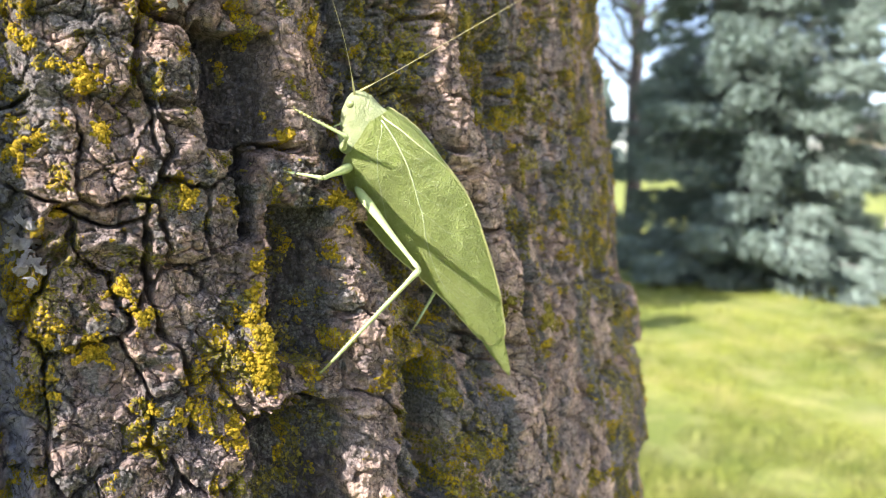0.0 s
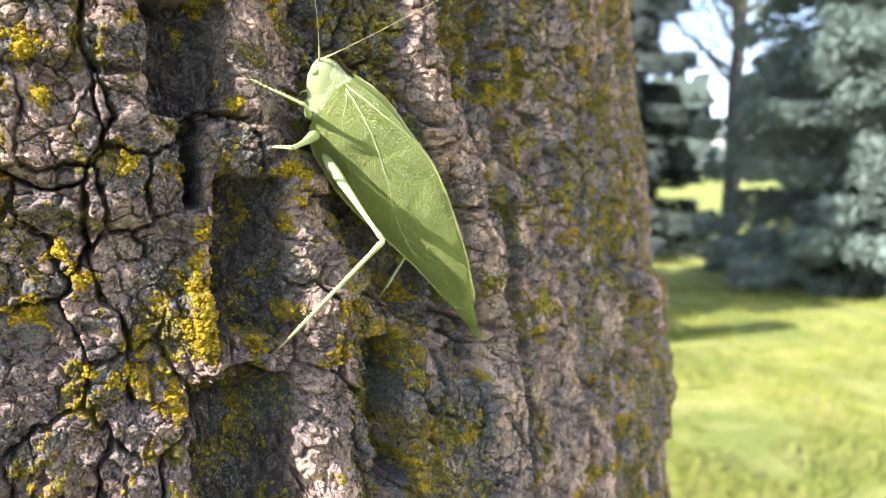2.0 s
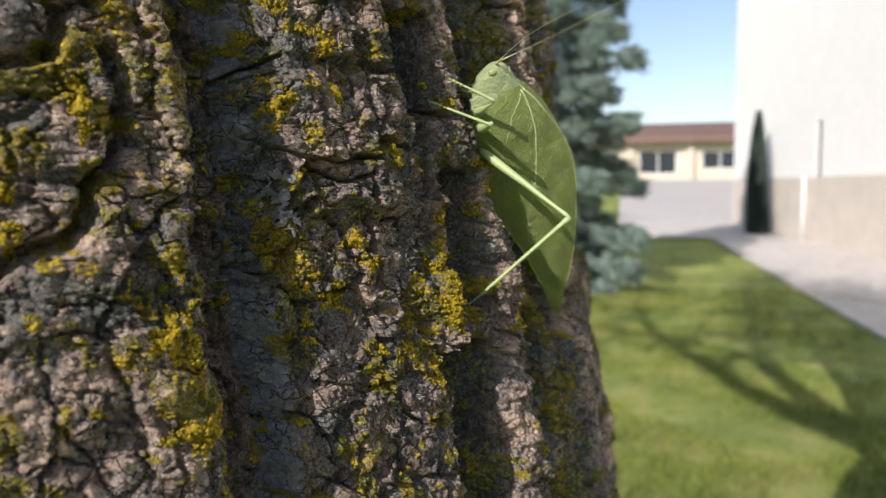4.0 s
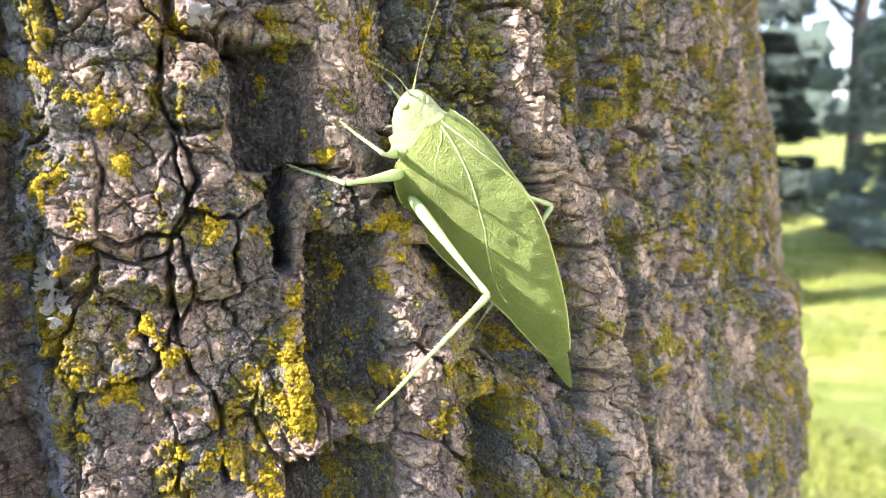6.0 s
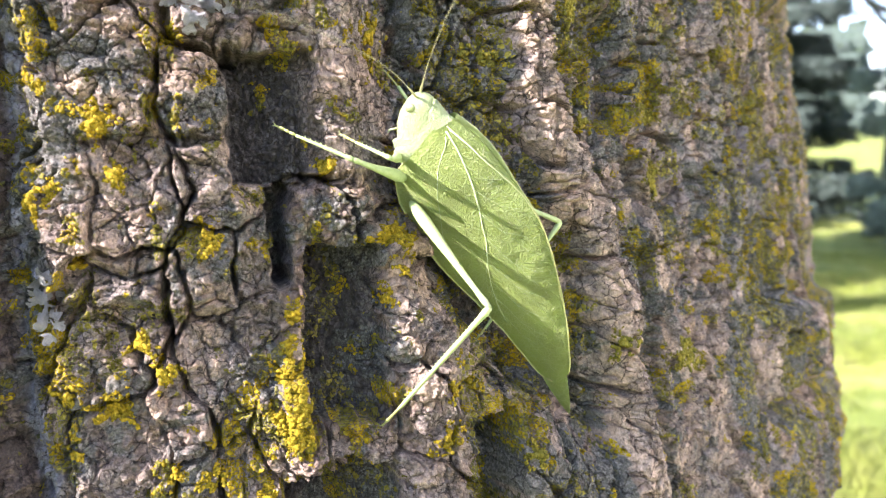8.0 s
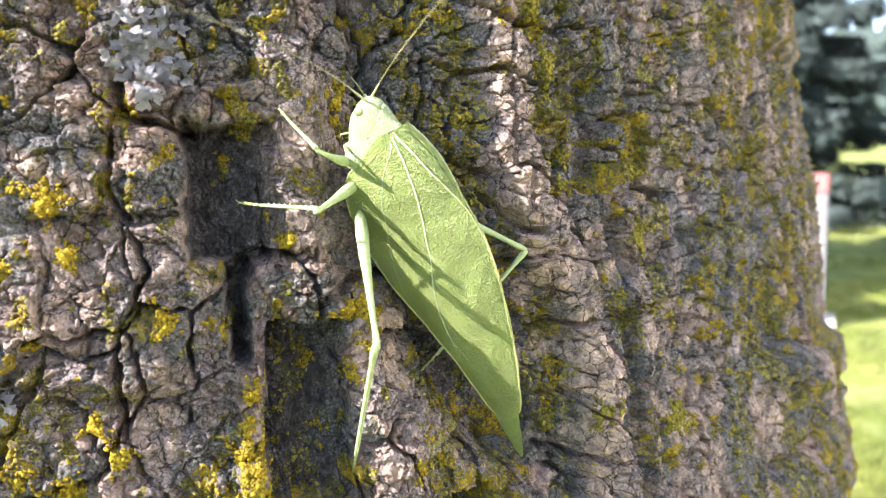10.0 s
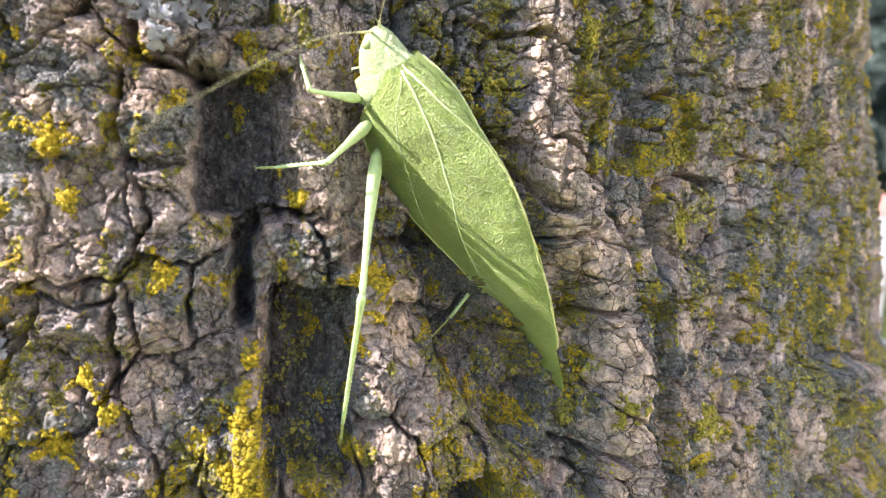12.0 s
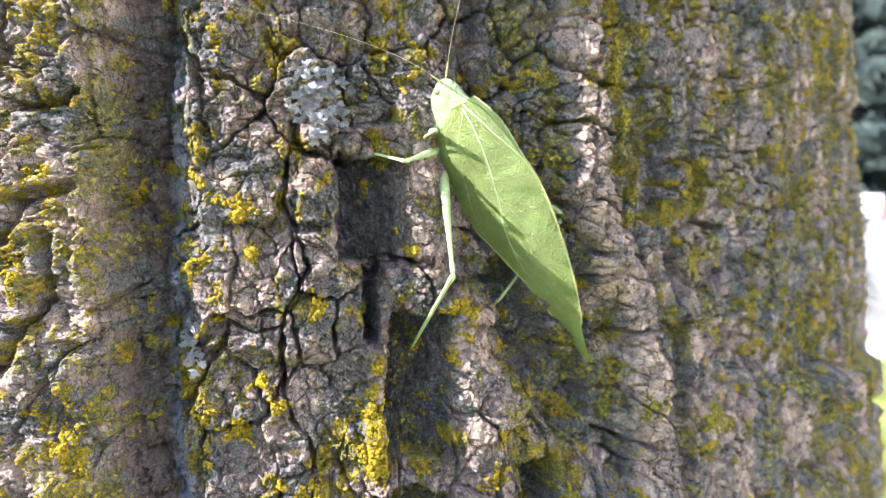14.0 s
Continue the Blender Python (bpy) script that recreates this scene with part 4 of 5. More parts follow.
def build_white_building():
    """The tall white building: its wall runs along the path, from a far corner towards the tree's side."""
    house = tagged(new("white_building"), "tall white rendered building on a beige masonry base", "building")
    cx, cy = 19.9, 14.3
    house.location = (cx, cy, 0)
    house.rotation_euler = (0, 0, math.atan2(6.1 - 14.3, 13.3 - 19.9) + math.pi)
    # in its space the wall lies along -x from the corner, and faces +y turned to the lawn
    bm = bmesh.new()
    box(bm, -26, 0, -0.4, 0, -0.2, 1.5)
    base = part("base", bm, STONE_BAND, house, "beige masonry base", False)
    for x0, x1, y0, y1, z0 in ((-26, -6.65, -0.4, -0.04, 1.5), (-6.35, 0, -0.4, -0.04, 1.5), (-6.65, -6.35, -0.4, -0.04, 2.7), (-0.4, 0, -14, -0.4, -0.2), (-26, -25.6, -14, -0.4, -0.2), (-25.6, -0.4, -14, -7.6, -0.2)):
        bm = bmesh.new()
        box(bm, x0, x1, y0, y1, z0, 9.5)
        part("wall", bm, RENDER_WHITE, house, "sunlit white wall", False)
    bm = bmesh.new()
    box(bm, -26.3, 0.3, -14.3, 0.25, 9.5, 9.8)
    part("roof", bm, ROOF, house, "", False)
    bm = bmesh.new()
    box(bm, -6.645, -6.355, -0.16, -0.09, 1.502, 2.698)
    part("window", bm, DARK_GLASS, house, "narrow dark window", False)
    bm = bmesh.new()
    tube(bm, [(-6.0, 0.06, 0.05), (-6.0, 0.06, 1.5)], [0.05, 0.05], 8)
    part("downpipe", bm, FRAME, house)


def build_path():
    bm = bmesh.new()
    lawn_side = [(21.5, 16.6), (15.5, 11.6), (11.4, 7.7), (8.6, 5.0), (6.26, 2.73), (3.2, -0.3), (0.5, -3.2)]
    wall_side = [(21.2, 15.9), (17.8, 11.6), (14.8, 7.8), (12.6, 5.1), (10.2, 2.1), (7.5, -1.2), (5.0, -4.2)]
    rows = []
    for (a, b), (c, d) in zip(lawn_side, wall_side):
        rows.append([bm.verts.new((a, b, rise(a, b) + 0.03)), bm.verts.new((c, d, rise(c, d) + 0.03))])
    for p, q in zip(rows, rows[1:]):
        bm.faces.new((p[0], p[1], q[1], q[0]))
    made = bmesh.ops.extrude_face_region(bm, geom=bm.faces[:])
    bmesh.ops.translate(bm, vec=(0, 0, -0.15), verts=[v for v in made["geom"] if isinstance(v, bmesh.types.BMVert)])
    bmesh.ops.recalc_face_normals(bm, faces=bm.faces)
    tagged(part("pavement", bm, CONCRETE, None, "", False), "pale concrete path beside the white building", "path", kind="structure")
    # the lot before the far building
    verts, faces, n = [], [], 12
    for i in range(n + 1):
        d = 19.0 + 34.0 * i / n
        for k in range(n + 1):
            a = radians(46.5 + 11.5 * k / n)
            x, y = d * math.sin(a), d * math.cos(a)
            verts.append((x, y, rise(x, y) + 0.05))
    for i in range(n):
        for k in range(n):
            p = i * (n + 1) + k
            faces.append((p, p + n + 1, p + n + 2, p + 1))
    tagged(sheet("road", verts, faces, CONCRETE), "sunlit pale concrete parking lot", "parking lot", kind="structure")


def build_corner_shrub():
    rng = random.Random(3)
    shrub = tagged(new("shrub"), "dark narrow evergreen shrub at the building's corner", "shrub")
    shrub.location = (17.05, 11.5, 0)
    bm = bmesh.new()
    tube(bm, [(0, 0, -0.1), (0, 0, 2.7)], [0.08, 0.02], 7)
    part("stem", bm, TRUNK_GREY, shrub)
    verts, faces = [], []
    for _ in range(5200):
        z = rng.uniform(0.05, 3.1)
        r = (0.27 * (1 - (z / 3.2) ** 2.2) + 0.03) * rng.uniform(0.45, 1.0)
        a = rng.uniform(0, math.tau)
        c = Vector((r * math.sin(a), r * math.cos(a), z))
        u = Vector((math.sin(a) * 0.4, math.cos(a) * 0.4, 1)).normalized() * 0.1
        v = u.orthogonal().normalized() * 0.04
        n = len(verts)
        verts += [c - u, c + v, c + u, c - v]
        faces.append((n, n + 1, n + 2, n + 3))
    leaves = sheet("foliage", verts, faces, NEEDLE, False)
    leaves.parent = shrub
    tagged(leaves, kind="stuff")


def build_pedestal():
    """A utility cabinet standing on the lawn."""
    box_ = tagged(new("utility_cabinet"), "grey metal utility cabinet with white and red caps on grass", "utility cabinet")
    a, d = radians(24.1), 6.1
    box_.location = (d * math.sin(a), d * math.cos(a), rise(d * math.sin(a), d * math.cos(a)))
    box_.rotation_euler = (0, 0, -a)
    bm = bmesh.new()
    box(bm, -0.15, 0.15, -0.12, 0.12, 0.04, 0.98)
    bmesh.ops.bevel(bm, geom=bm.edges[:], offset=0.012, segments=2, affect="EDGES")
    part("body", bm, GREY_METAL, box_, "", False)
    bm = bmesh.new()
    box(bm, -0.22, 0.22, -0.18, 0.18, -0.05, 0.05)
    part("plinth", bm, CONCRETE, box_, "concrete plinth", False)
    bm = bmesh.new()
    box(bm, -0.16, 0.0, -0.13, 0.13, 0.98, 1.14)
    bmesh.ops.bevel(bm, geom=bm.edges[:], offset=0.015, segments=2, affect="EDGES")
    part("cap", bm, WHITE_METAL, box_, "white cap", False)
    bm = bmesh.new()
    box(bm, 0.004, 0.15, -0.12, 0.12, 0.98, 1.12)
    bmesh.ops.bevel(bm, geom=bm.edges[:], offset=0.015, segments=2, affect="EDGES")
    part("cap", bm, RED_PAINT, box_, "faded red cap", False)


def build_distance():
    """A dim belt of woods that closes the view behind the trees."""
    rng = np.random.default_rng(17)
    verts, faces = [], []
    count = 26000
    a = rng.uniform(-math.pi, math.pi, count)
    keep = ~((a > radians(41)) & (a < radians(75)))
    a = a[keep]
    d = rng.uniform(52, 70, len(a))
    top = 5.5 + 3.5 * fbm(a * 14, 0 * a, 331, 3)
    gap = step(radians(1.6), radians(0.7), np.abs(a - radians(29.2)))
    z = rng.random(len(a)) ** 0.8 * top * (1 - 0.72 * gap) + 1.2
    size = rng.uniform(0.4, 1.0, len(a))
    tilt = rng.uniform(0, math.tau, len(a))
    c = np.stack([d * np.sin(a), d * np.cos(a), z], -1)
    u = np.stack([np.cos(a) * np.cos(tilt), -np.sin(a) * np.cos(tilt), np.sin(tilt)], -1) * size[:, None]
    v = np.stack([-np.cos(a) * np.sin(tilt), np.sin(a) * np.sin(tilt), np.cos(tilt)], -1) * size[:, None] * 0.7
    verts = np.stack([c - u, c + v, c + u, c - v], 1).reshape(-1, 3)
    faces = np.arange(len(verts)).reshape(-1, 4)
    tagged(sheet("woods", verts.tolist(), faces.tolist(), NEEDLE_DARK, False), "distant belt of green woods", "woods", kind="stuff")


build_ground()
build_grass()
spruce("spruce", 6.9, 8.55, 10.5, 2.0, 1, NEEDLE, "tall blue-green spruce with drooping boughs on the lawn")
spruce("spruce", 4.9, 13.2, 9.5, 2.0, 2, NEEDLE_DARK, "tall dark spruce standing farther back on the lawn")
# added out of view behind the trunk, to cast a shadow band on the lawn
spruce("spruce", 0.6, 7.2, 8.0, 2.2, 4, NEEDLE, "added bushy blue-green spruce, unseen behind the old tree, that shades the lawn")
far_tree(8.0, 13.75, 6.0, 6)
build_far_building()
build_white_building()
build_path()
build_corner_shrub()
build_pedestal()
build_distance()
# ---- the katydid ----
MM = 0.001
# In its space the head's front is the origin, y points ahead, z to its back, x to its right.


def curve_at(stops, y):
    """Reads a smooth curve through (y, value) stops."""
    ys, vs = zip(*sorted(stops))
    return float(np.interp(y, ys, vs))


# the wing's upper edge, lower edge, bulge and the half width of its flat back, along the body in millimetres
DORSAL = ((-56, 1.2), (-55.4, 2.4), (-54.2, 3.7), (-52, 4.9), (-50, 5.6), (-45, 7.6), (-40, 9.1), (-35, 10.4), (-30, 11.6), (-26, 12.2), (-23, 12.35), (-19.5, 11.9), (-16, 11.0), (-13.5, 10.3), (-10, 9.1), (-8, 8.2), (-6, 7.0), (-4.6, 6.2))
VENTRAL = ((-56, 0.4), (-55.4, -0.8), (-54, -1.8), (-52, -2.35), (-46, -3.0), (-42, -3.6), (-37, -4.9), (-32, -6.3), (-27, -7.6), (-22, -8.3), (-18, -8.2), (-15, -7.7), (-12.5, -6.9), (-10, -5.9), (-8.5, -4.0), (-7, 0.0), (-4.6, 4.6))
SWELL = ((-56, 0.5), (-50, 1.1), (-44, 1.9), (-36, 3.0), (-28, 4.0), (-20, 4.4), (-14, 3.6), (-11, 2.6), (-8, 1.5), (-4.6, 1.0))
BACK = ((-60, 0.05), (-19, 0.05), (-16.5, 0.5), (-14, 1.1), (-11, 1.7), (-8, 1.9), (-4.6, 1.6))


def wing_place(y, v, side, lift=0.0):
    """A place on a forewing: v runs from the back's ridge (0) to the lower margin (1), and below 0 over the flat back to the middle."""
    top, low, back = curve_at(DORSAL, y), curve_at(VENTRAL, y), curve_at(BACK, y)
    if v < 0:
        return Vector((side * (0.06 + back * (1 + v)), y, top + lift + 0.35 * back * math.sin(-v * 1.5))) * MM
    fade = min(1.0, (56 + y) / 16)
    ruffle = fade * (0.10 * math.sin(y * 0.55 + v * 5.0) * math.sin(v * 9.0 + y * 0.21) + 0.05 * math.sin(y * 1.7 + v * 13) * math.sin(v * 21 - y * 0.8))
    dent = -0.45 * math.exp(-(((y + 25.5) / 2.2) ** 2 + ((v - 0.17) / 0.07) ** 2)) - 0.3 * math.exp(-(((y + 29) / 2.0) ** 2 + ((v - 0.25) / 0.05) ** 2))
    x = 0.06 + back + curve_at(SWELL, y) * math.sin(min(1.0, v * 1.7) * math.pi / 2) ** 0.8 * (1 - 0.42 * max(0.0, v - 0.3) ** 1.3) + ruffle + dent + lift
    return Vector((side * x, y, top * (1 - v) + low * v)) * MM


def forewing(side, parent):
    bm = bmesh.new()
    ys = [-4.8 - 51.2 * (k / 90) for k in range(91)]
    vs = [-1.0, -0.66, -0.33] + [(k / 34) ** 1.25 for k in range(35)]
    grid = [[bm.verts.new(wing_place(y, v, side)) for v in vs] for y in ys]
    for a, b in zip(grid, grid[1:]):
        for i in range(len(vs) - 1):
            quad = (a[i], b[i], b[i + 1], a[i + 1])
            bm.faces.new(quad if side < 0 else quad[::-1])
    bmesh.ops.solidify(bm, geom=bm.faces[:], thickness=0.00012)
    wing = part("forewing", bm, WING, parent, "leaf-green wing with a net of pale veins")

    def vein(stops, thick, thin, label=""):
        bm = bmesh.new()
        ys_, vs_ = zip(*stops)
        n = 4 * len(stops)
        pts = []
        for k in range(n + 1):
            u = k / n * (len(stops) - 1)
            pts.append(wing_place(float(np.interp(u, range(len(stops)), ys_)), float(np.interp(u, range(len(stops)), vs_)), side, 0.03))
        tube(bm, pts, [(thick + (thin - thick) * k / n) * MM for k in range(n + 1)], 6)
        part("vein", bm, VEIN, wing, label)

    # the main vein, the one below it, the keel along the flat back, and branches that fork towards the upper edge
    vein(((-5.6, 0.12), (-9, 0.13), (-14, 0.20), (-20, 0.325), (-24, 0.395), (-28.4, 0.50), (-33, 0.62), (-37, 0.73), (-41, 0.81)), 0.15, 0.04, "pale raised main vein")
    vein(((-6.2, 0.20), (-9.8, 0.39), (-13.6, 0.52), (-18.8, 0.67), (-24.4, 0.81), (-30, 0.91)), 0.08, 0.03)
    vein(((-5.6, 0.02), (-8, 0.005), (-11, 0.002), (-14, 0.002), (-18.5, 0.0)), 0.12, 0.06, "pale keel along the back")
    for y0, v0, y1, v1, y2, v2 in ((-11, 0.15, -14, 0.10, -19, 0.05), (-15, 0.22, -19, 0.15, -25, 0.06), (-19, 0.30, -23, 0.24, -31, 0.08), (-23, 0.38, -29, 0.28, -37, 0.10), (-27, 0.47, -33, 0.36, -42, 0.15), (-31, 0.57, -37, 0.46, -46, 0.24), (-35, 0.67, -41, 0.57, -49, 0.36), (-39, 0.77, -44, 0.70, -51, 0.52)):
        vein(((y0, v0), (y1, v1), (y2, v2)), 0.030, 0.010)
        vein(((y1, v1), ((y1 + y2) / 2 + 1.2, (v1 + v2) / 2 - 0.06), (y2 + 5, v2 - 0.03)), 0.020, 0.008)
        vein(((y0, v0), (y0 - 3.5, v0 + 0.12), (y0 - 6, v0 + 0.21)), 0.020, 0.008)
    bm = bmesh.new()
    edge = [(-5.0 - 50.8 * k / 60, 0.0) for k in range(61)]
    tube(bm, [wing_place(y, v, side, 0.02) for y, v in edge], [0.085 * MM] * 61, 5)
    part("margin", bm, MARGIN, wing, "yellowish upper margin")
    bm = bmesh.new()
    edge = [(-8 - 47.8 * k / 60, 1.0) for k in range(61)]
    tube(bm, [wing_place(y, v, side, 0.0) for y, v in edge], [0.10 * MM] * 61, 5)
    part("margin", bm, MARGIN, wing, "yellowish lower margin")
    return wing


def hind_wing(side, parent):
    """The folded hind wing, whose narrow tip sticks out behind the forewing."""
    upper = ((-64.2, -0.75), (-63.2, -0.1), (-61, 0.8), (-58, 1.9), (-55, 2.9), (-50, 3.6), (-44, 4.0))
    lower = ((-64.2, -0.85), (-62, -1.5), (-59, -1.9), (-55, -2.2), (-50, -2.3), (-44, -2.2))
    bm = bmesh.new()
    grid = []
    for k in range(31):
        y = -44.0 - 20.2 * k / 30
        grid.append([bm.verts.new(Vector((side * (0.05 + (0.55 - 0.5 * k / 30) * math.sin(v / 9 * math.pi) + 0.04 * math.sin(y + v)), y, curve_at(upper, y) * (1 - v / 9) + curve_at(lower, y) * v / 9)) * MM) for v in range(10)])
    for a, b in zip(grid, grid[1:]):
        for i in range(9):
            quad = (a[i], b[i], b[i + 1], a[i + 1])
            bm.faces.new(quad if side < 0 else quad[::-1])
    bmesh.ops.solidify(bm, geom=bm.faces[:], thickness=0.0001)
    return part("hind_wing", bm, WING, parent, "narrow folded hind wing tip")


def ring(y, cx, cz, rx, rz, n=18, power=1.0):
    return [Vector((cx + rx * math.copysign(abs(math.cos(a)) ** power, math.cos(a)), y, cz + rz * math.copysign(abs(math.sin(a)) ** power, math.sin(a)))) * MM for a in (math.tau * k / n for k in range(n))]


def leg_segment(length, stops, bend=0.0):
    """A limb along +y: stops of (share of the length, half width, half height) in millimetres."""
    bm = bmesh.new()
    rings = []
    for u, w, h in stops:
        off = bend * math.sin(u * math.pi)
        rings.append([Vector((w * math.cos(a), length * u, off + h * math.sin(a))) * MM for a in (math.tau * k / 10 for k in range(10))])
    loft(bm, rings)
    return bm


def add_spines(bm, length, count, size, rng):
    """Rows of tiny teeth along the lower edge."""
    for k in range(count):
        u = 0.12 + 0.82 * k / count
        for side in (-1, 1):
            p = Vector((side * 0.22, length * u, -0.15)) * MM
            tip = p + Vector((side * 0.35, 0.3, -0.35)) * size * MM
            a, b, c = bm.verts.new(p + Vector((0, 0.14, 0)) * MM), bm.verts.new(p - Vector((0, 0.14, 0)) * MM), bm.verts.new(tip)
            d = bm.verts.new(p + Vector((0, 0, 0.14)) * MM)
            bm.faces.new((a, b, c))
            bm.faces.new((b, d, c))
            bm.faces.new((d, a, c))


def femur(name, parent, length, thick):
    bm = leg_segment(length, ((0, 0.45 * thick, 0.5 * thick), (0.06, 0.8 * thick, 0.95 * thick), (0.18, 0.95 * thick, 1.15 * thick), (0.35, 0.8 * thick, 0.95 * thick), (0.6, 0.52 * thick, 0.6 * thick), (0.85, 0.38 * thick, 0.42 * thick), (0.95, 0.46 * thick, 0.52 * thick), (1.0, 0.32 * thick, 0.36 * thick)), 0.25)
    return part(name, bm, LEG, parent, "pale green thigh")


def tibia(name, parent, length, thick, foot):
    """A shin with its teeth; the foot is a part of it."""
    shin = length - foot
    bm = leg_segment(shin, ((0, 0.55 * thick, 0.6 * thick), (0.04, 0.72 * thick, 0.72 * thick), (0.15, 0.5 * thick, 0.5 * thick), (0.6, 0.42 * thick, 0.42 * thick), (0.95, 0.38 * thick, 0.38 * thick), (1.0, 0.34 * thick, 0.34 * thick)))
    add_spines(bm, shin, int(shin / 0.9), thick, random.Random(2))
    leg = part(name, bm, LEG, parent, "thin toothed shin")
    bm = bmesh.new()
    for k, (u0, u1, w) in enumerate(((0, 0.3, 0.24), (0.28, 0.55, 0.24), (0.53, 0.78, 0.28), (0.76, 1.0, 0.14))):
        rings = []
        for u, f in ((u0, 0.6), ((u0 + u1) / 2, 1.0), (u1, 0.75)):
            rings.append([Vector((w * f * math.cos(a), shin + foot * u, -0.08 - 0.10 * k + 0.6 * w * f * math.sin(a))) * MM for a in (math.tau * q / 8 for q in range(8))])
        loft(bm, rings)
    for side in (-1, 1):
        tube(bm, [Vector((side * 0.08, length - 0.1, -0.4)) * MM, Vector((side * 0.25, length + 0.35, -0.5)) * MM, Vector((side * 0.3, length + 0.5, -0.8)) * MM], [0.07 * MM, 0.05 * MM, 0.02 * MM], 5)
    part("foot", bm, TARSUS, leg, "olive jointed foot with two claws")
    return leg


def antenna(parent, side):
    bm = bmesh.new()
    pts, rad = [], []
    p, a = Vector((0, 0, 0)), 0.0
    for k in range(36):
        pts.append(p * MM)
        rad.append((0.050 - 0.0011 * k if k > 2 else 0.22 - 0.04 * k) * MM)
        a += 0.016 if 2 < k < 11 else 0.006
        p = p + Vector((0, math.cos(a), math.sin(a))) * 1.9
    tube(bm, pts, rad, 6)
    return part("antenna", bm, ANTENNA, parent, "long hair-thin pale feeler")


def build_katydid():
    bug = tagged(new("katydid"), "leaf-green katydid with leaf-shaped wings clinging to the bark", "katydid")
    # trunk of the body: chest and belly
    bm = bmesh.new()
    loft(bm, [ring(-4.2, 0, 0.6, 2.2, 2.9), ring(-6.5, 0, -0.2, 2.6, 4.4), ring(-9.5, 0, -0.6, 2.9, 5.4), ring(-13.5, 0, -0.6, 3.5, 5.8), ring(-18, 0, -0.2, 3.7, 5.6), ring(-24, 0, 0.6, 3.9, 5.0), ring(-31, 0, 1.0, 3.0, 4.0), ring(-38, 0, 1.0, 1.9, 2.6), ring(-43, 0, 0.9, 0.7, 1.2)])
    part("body", bm, BODY, bug, "pale green chest and belly")
    for y, z, r in ((-7.2, -2.8, 1.7), (-10.6, -3.2, 2.0), (-14.6, -3.6, 2.3)):
        for side in (-1, 1):
            bm = bmesh.new()
            bmesh.ops.create_uvsphere(bm, u_segments=14, v_segments=9, radius=r * MM)
            bmesh.ops.scale(bm, vec=(0.55, 0.9, 1.15), verts=bm.verts)
            bmesh.ops.translate(bm, vec=Vector((side * 2.4, y, z)) * MM, verts=bm.verts)
            part("hip", bm, BODY, bug)
    # head
    bm = bmesh.new()
    loft(bm, [ring(0.45, 0, 2.6, 0.4, 0.6, 20), ring(0.1, 0, 2.5, 1.0, 1.55, 20), ring(-0.5, 0, 2.3, 1.5, 2.35, 20), ring(-1.2, 0, 1.9, 1.95, 3.1, 20), ring(-2.6, 0, 1.2, 2.25, 3.8, 20), ring(-4.5, 0, 0.5, 2.4, 4.5, 20), ring(-6.4, 0, 0.1, 2.3, 4.5, 20)])
    head = part("head", bm, BODY, bug, "smooth pale green head")
    for side in (-1, 1):
        bm = bmesh.new()
        bmesh.ops.create_uvsphere(bm, u_segments=16, v_segments=10, radius=0.75 * MM)
        bmesh.ops.scale(bm, vec=(0.62, 0.85, 1.15), verts=bm.verts)
        bmesh.ops.translate(bm, vec=Vector((side * 1.72, -0.95, 2.0)) * MM, verts=bm.verts)
        part("eye", bm, EYE, head, "oval olive-green eye")
    bm = bmesh.new()
    for side in (-1, 1):
        tube(bm, [Vector((side * 1.2, -3.4, -2.3)) * MM, Vector((side * 1.6, -3.1, -3.6)) * MM, Vector((side * 1.3, -3.6, -4.7)) * MM], [0.18 * MM, 0.14 * MM, 0.08 * MM], 6)
    part("mouth_feelers", bm, LEG, head)
    # the saddle-shaped shield behind the head
    bm = bmesh.new()
    rows = []
    for k in range(10):
        u = k / 9
        w, top = 2.15 + 0.75 * math.sin(min(1.0, u * 1.1) * math.pi / 2), 5.3 + 2.0 * u - 0.45 * math.sin(u * math.pi)
        row = []
        for q in range(25):
            c = -math.cos(math.pi * q / 24)
            low = abs(c) ** 1.3
            front, rear = -1.2 - 3.4 * low, -5.9 - 3.3 * low + 0.9 * max(0.0, abs(c) - 0.85) / 0.15
            flare = 0.22 * math.exp(-(((u - 1) / 0.08) ** 2)) - 0.10 * math.exp(-(((u - 0.55) / 0.10) ** 2))
            row.append(bm.verts.new(Vector(((w + flare) * math.copysign(min(1.0, abs(c) * 1.25) ** 0.9, c), front + (rear - front) * u, top + flare - (top + 3.8) * abs(c) ** 2.8)) * MM))
        rows.append(row)
    for a, b in zip(rows, rows[1:]):
        for k in range(24):
            bm.faces.new((a[k], b[k], b[k + 1], a[k + 1]))
    bmesh.ops.recalc_face_normals(bm, faces=bm.faces)
    bmesh.ops.solidify(bm, geom=bm.faces[:], thickness=0.0002)
    part("shield", bm, BODY, bug, "saddle-shaped green shield behind the head")
    for side in (-1, 1):
        forewing(side, bug)
        hind_wing(side, bug)
    moving = {}
    moving["aL"], moving["aR"] = antenna(bug, -1), antenna(bug, 1)
    moving["f0"], moving["f1"] = femur("front_femur", bug, 8.5, 0.72), tibia("front_tibia", bug, 9.5, 0.58, 3.2)
    moving["m0"], moving["m1"] = femur("middle_femur", bug, 10.5, 0.95), tibia("middle_tibia", bug, 12.5, 0.62, 3.6)
    moving["h0"], moving["h1"] = femur("hind_femur", bug, 24.5, 0.98), tibia("hind_tibia", bug, 27.5, 0.78, 4.6)
